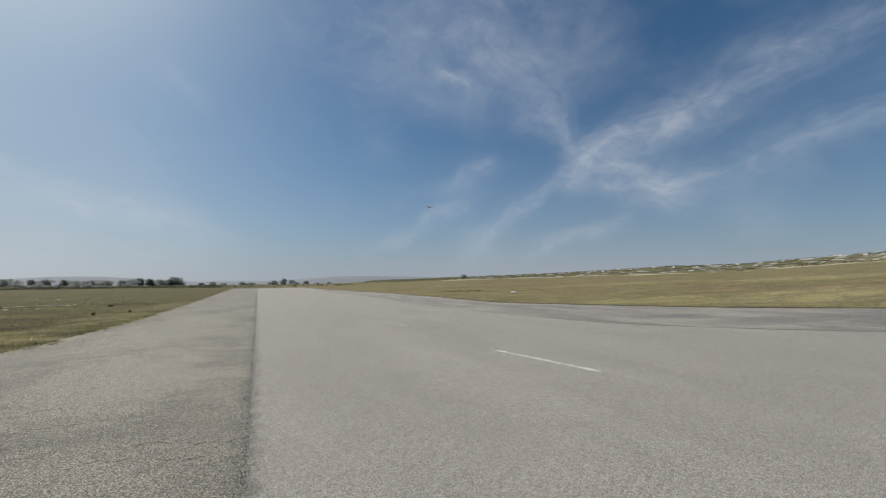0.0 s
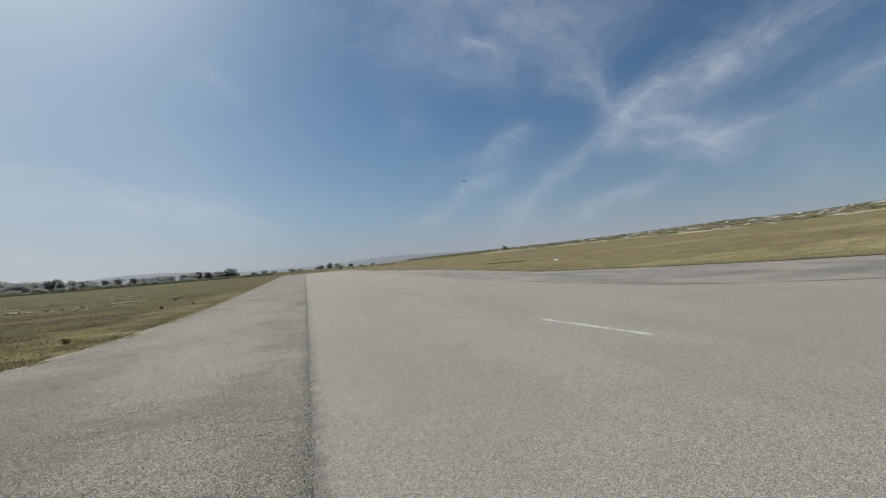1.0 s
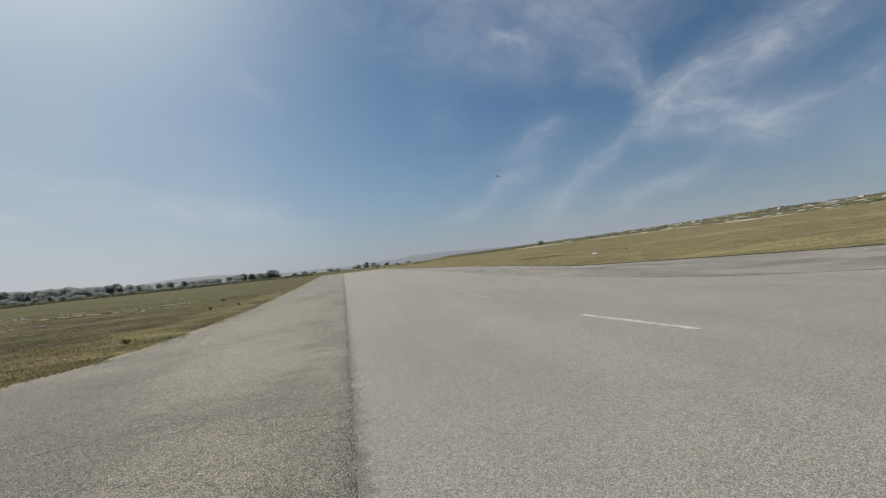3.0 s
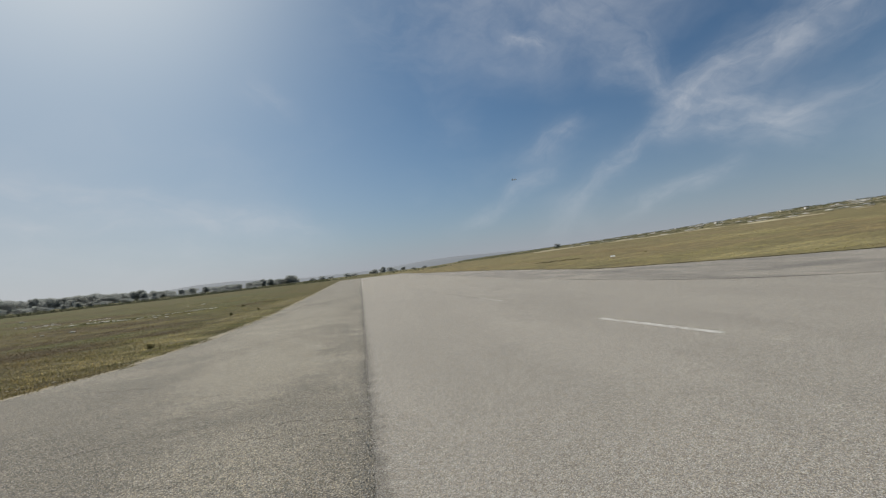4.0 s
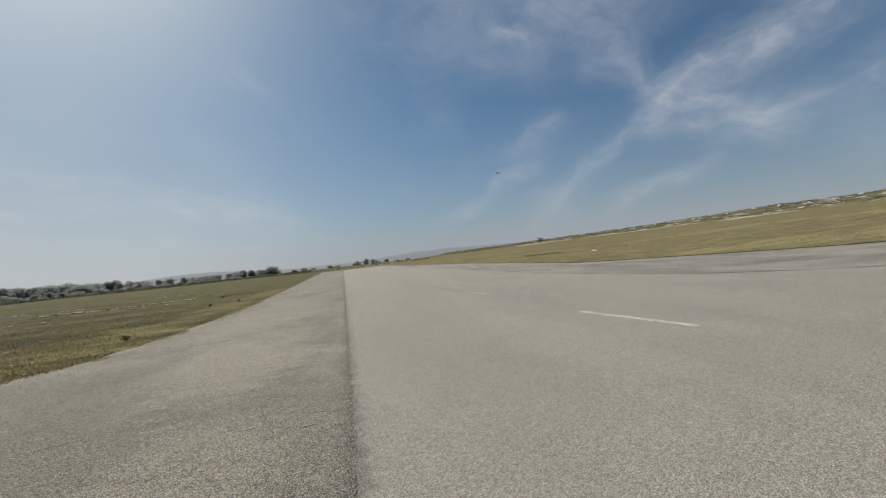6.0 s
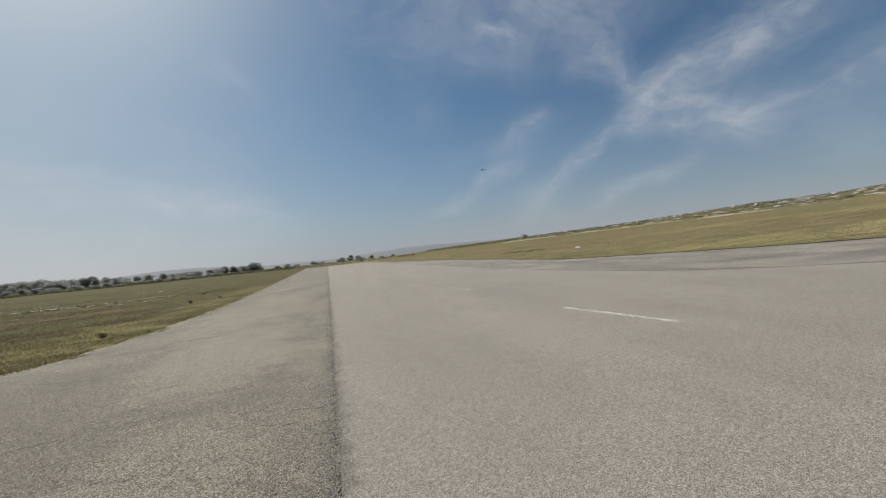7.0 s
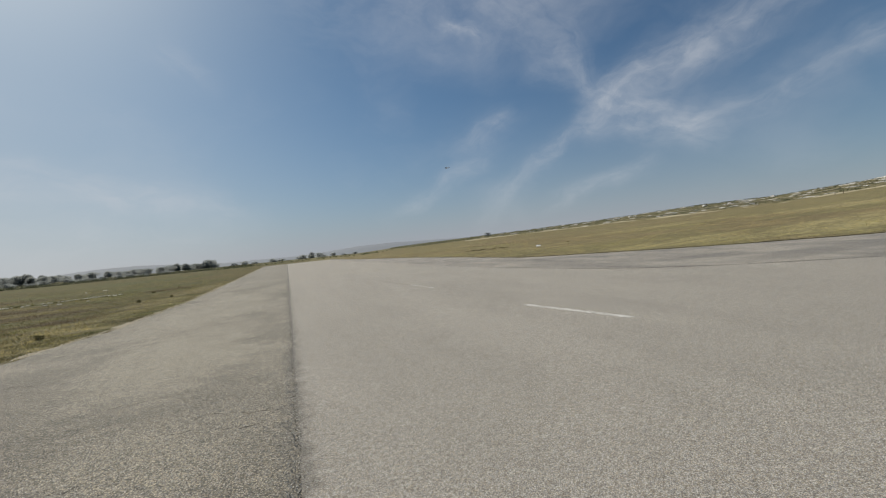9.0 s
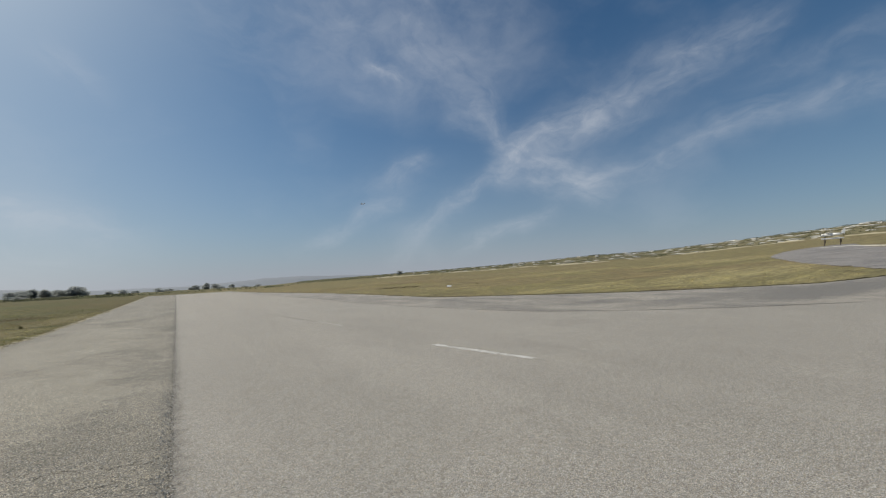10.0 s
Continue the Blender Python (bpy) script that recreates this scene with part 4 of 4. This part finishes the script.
def make_posts():
    """Two short dark posts with pointed tops at the sandy bank."""
    first = None
    for az in (61.6, 62.2):
        if first is None:
            first = new("fence_post")
            bm = bmesh.new()
            box(bm, (0, 0, 0.7), (0.22, 0.22, 1.8))
            part("shaft", bm, M_BARK, first)
            bm = bmesh.new()
            bmesh.ops.create_cone(bm, cap_ends=True, segments=4, radius1=0.17, radius2=0.0, depth=0.25, matrix=Matrix.Translation((0, 0, 1.72)) @ Matrix.Rotation(radians(45), 4, "Z"))
            part("cap", bm, M_BARK, first)
            ob = first
        else:
            ob = copy_thing(first, Matrix())
        ob.matrix_basis = Matrix.Translation(polar(az, 322))
        tagged(ob, "short dark weathered wooden post in the field", "post", "posts by the bank")


def make_marker():
    root = new("runway_marker")
    bm = bmesh.new()
    vs = [bm.verts.new(p) for p in ((-0.55, -0.2, 0), (0.55, -0.2, 0), (0.55, 0.2, 0), (-0.55, 0.2, 0), (-0.5, 0, 0.26), (0.5, 0, 0.26))]
    for f in ((0, 1, 5, 4), (2, 3, 4, 5), (0, 4, 3), (1, 2, 5), (3, 2, 1, 0)):
        bm.faces.new([vs[i] for i in f])
    part("board", bm, M_WHITE, root)
    bm = bmesh.new()
    box(bm, (0, 0, 0.01), (1.2, 0.5, 0.03))
    part("base", bm, M_STONE, root)
    root.matrix_basis = Matrix.Translation(polar(31.46, 52.8)) @ Matrix.Rotation(radians(-31), 4, "Z") @ Matrix.Diagonal((0.5, 1.1, 0.6, 1))
    tagged(root, "low white wedge marker lying in the grass", "runway marker")


make_far_hills()
make_houses()
make_bank()
make_hill_track()
make_mounds()
make_verges()
make_posts()
make_marker()


# ---- aircraft ----
def tube(bm, a, b, r0, r1, seg=10, squash=1.0):
    a, b = Vector(a), Vector(b)
    m = Matrix.Translation((a + b) / 2) @ (b - a).to_track_quat("Z", "Y").to_matrix().to_4x4() @ Matrix.Diagonal((1, squash, 1, 1))
    bmesh.ops.create_cone(bm, cap_ends=True, segments=seg, radius1=r0, radius2=r1, depth=(b - a).length, matrix=m)


STAND_AZ, STAND_R = 73.15, 104.0


def make_stand():
    """A long trestle table with a white top and dark legs."""
    root = new("trestle_table")
    bm = bmesh.new()
    box(bm, (0, 0, 1.2), (2.7, 0.7, 0.2))
    bmesh.ops.bevel(bm, geom=bm.edges[:], offset=0.02, segments=2, affect="EDGES")
    part("tabletop", bm, M_WHITE, root)
    for x in (-0.95, 0.95):
        for y in (-0.28, 0.28):
            bm = bmesh.new()
            tube(bm, (x - 0.12, y, 0.0), (x + 0.02, y * 0.7, 1.15), 0.085, 0.1, 8)
            part("leg", bm, M_BARK, root)
        bm = bmesh.new()
        box(bm, (x, 0, 0.75), (0.24, 0.5, 0.35))
        part("stretcher", bm, M_BARK, root)
    x, y, z = polar(STAND_AZ, STAND_R)
    root.matrix_basis = Matrix.Translation((x, y, z + 0.02)) @ Matrix.Rotation(radians(-STAND_AZ), 4, "Z") @ Matrix.Scale(1.12, 4)
    tagged(root, "white-topped trestle table with dark legs on the apron", "table")


def make_model_plane():
    """A large white model aeroplane that stands on the table, nose to the runway."""
    root = new("model_aeroplane")
    bm = bmesh.new()
    tube(bm, (-1.3, 0, 0.52), (-0.9, 0, 0.55), 0.12, 0.21)
    tube(bm, (-0.9, 0, 0.55), (0.1, 0, 0.56), 0.21, 0.2)
    tube(bm, (0.1, 0, 0.56), (1.45, 0, 0.62), 0.2, 0.09)
    part("fuselage", bm, M_WHITE, root, smooth=True)
    bm = bmesh.new()
    box(bm, (-0.45, 0, 0.72), (0.5, 2.6, 0.07))
    bmesh.ops.bevel(bm, geom=bm.edges[:], offset=0.03, segments=2, affect="EDGES")
    part("wing", bm, M_WHITE, root)
    bm = bmesh.new()
    box(bm, (1.3, 0, 0.64), (0.32, 0.9, 0.04))
    part("tailplane", bm, M_WHITE, root)
    bm = bmesh.new()
    vs = [bm.verts.new(p) for p in ((1.0, -0.02, 0.64), (1.5, -0.02, 0.64), (1.6, -0.02, 1.3), (1.35, -0.02, 1.3))]
    f = bm.faces.new(vs)
    ex = bmesh.ops.extrude_face_region(bm, geom=[f])["geom"]
    bmesh.ops.translate(bm, vec=(0, 0.04, 0), verts=[g for g in ex if isinstance(g, bmesh.types.BMVert)])
    part("fin", bm, M_WHITE, root)
    bm = bmesh.new()
    box(bm, (-0.5, 0, 0.66), (0.45, 0.3, 0.12))
    part("canopy", bm, M_DARK, root)
    bm = bmesh.new()
    tube(bm, (-1.3, 0, 0.52), (-1.42, 0, 0.52), 0.07, 0.02)
    box(bm, (-1.36, 0, 0.52), (0.03, 0.06, 0.7))
    part("propeller", bm, M_RUBBER, root)
    for y in (-0.3, 0.3):
        bm = bmesh.new()
        tube(bm, (-0.8, y * 0.3, 0.45), (-0.85, y, 0.12), 0.03, 0.025, 6)
        leg = part("gear_leg", bm, M_GREY, root)
        bm = bmesh.new()
        tube(bm, (-0.85, y - 0.04, 0.11), (-0.85, y + 0.04, 0.11), 0.11, 0.11, 14)
        part("wheel", bm, M_RUBBER, leg)
    bm = bmesh.new()
    tube(bm, (1.25, 0, 0.58), (1.3, 0, 0.0), 0.025, 0.02, 6)
    part("tail_gear", bm, M_RUBBER, root)
    x, y, z = polar(STAND_AZ, STAND_R)
    root.matrix_basis = Matrix.Translation((x, y, z + 0.02 + 1.26 * 1.12)) @ Matrix.Rotation(radians(-STAND_AZ), 4, "Z") @ Matrix.Scale(1.15, 4)
    tagged(root, "large white model aeroplane standing on a table", "model aircraft")


def make_model_jet():
    root = new("model_aircraft")
    bm = bmesh.new()
    tube(bm, (0.9, 0, 0), (0.45, 0, 0.02), 0.02, 0.1)
    tube(bm, (0.45, 0, 0.02), (-0.5, 0, 0.02), 0.1, 0.11)
    tube(bm, (-0.5, 0, 0.02), (-0.9, 0, 0.03), 0.11, 0.06)
    part("fuselage", bm, M_GREY, root, smooth=True)
    for side in (1, -1):
        bm = bmesh.new()
        vs = [bm.verts.new(p) for p in ((0.25, 0.06 * side, 0.01), (-0.3, 0.06 * side, 0.01), (-0.35, 0.85 * side, 0.03), (-0.12, 0.85 * side, 0.03))]
        f = bm.faces.new(vs)
        ex = bmesh.ops.extrude_face_region(bm, geom=[f])["geom"]
        bmesh.ops.translate(bm, vec=(0, 0, -0.03), verts=[g for g in ex if isinstance(g, bmesh.types.BMVert)])
        part("wing", bm, M_GREY, root)
        bm = bmesh.new()
        box(bm, (-0.78, 0.16 * side, 0.2), (0.22, 0.025, 0.36))
        part("fin", bm, M_GREY, root)
    bm = bmesh.new()
    box(bm, (-0.82, 0, 0.03), (0.2, 0.8, 0.025))
    part("tailplane", bm, M_GREY, root)
    r, az, el = 90.0, 20.65, 10.0
    root.matrix_basis = Matrix.Translation((r * math.sin(radians(az)) * math.cos(radians(el)), r * math.cos(radians(az)) * math.cos(radians(el)), 1.65 + r * math.sin(radians(el)))) @ pose(0, 0, 0, 24, 8, -70) @ Matrix.Scale(0.72, 4)
    tagged(root, "small dark model jet flying over the field", "model aircraft")


make_stand()
make_model_plane()
make_model_jet()
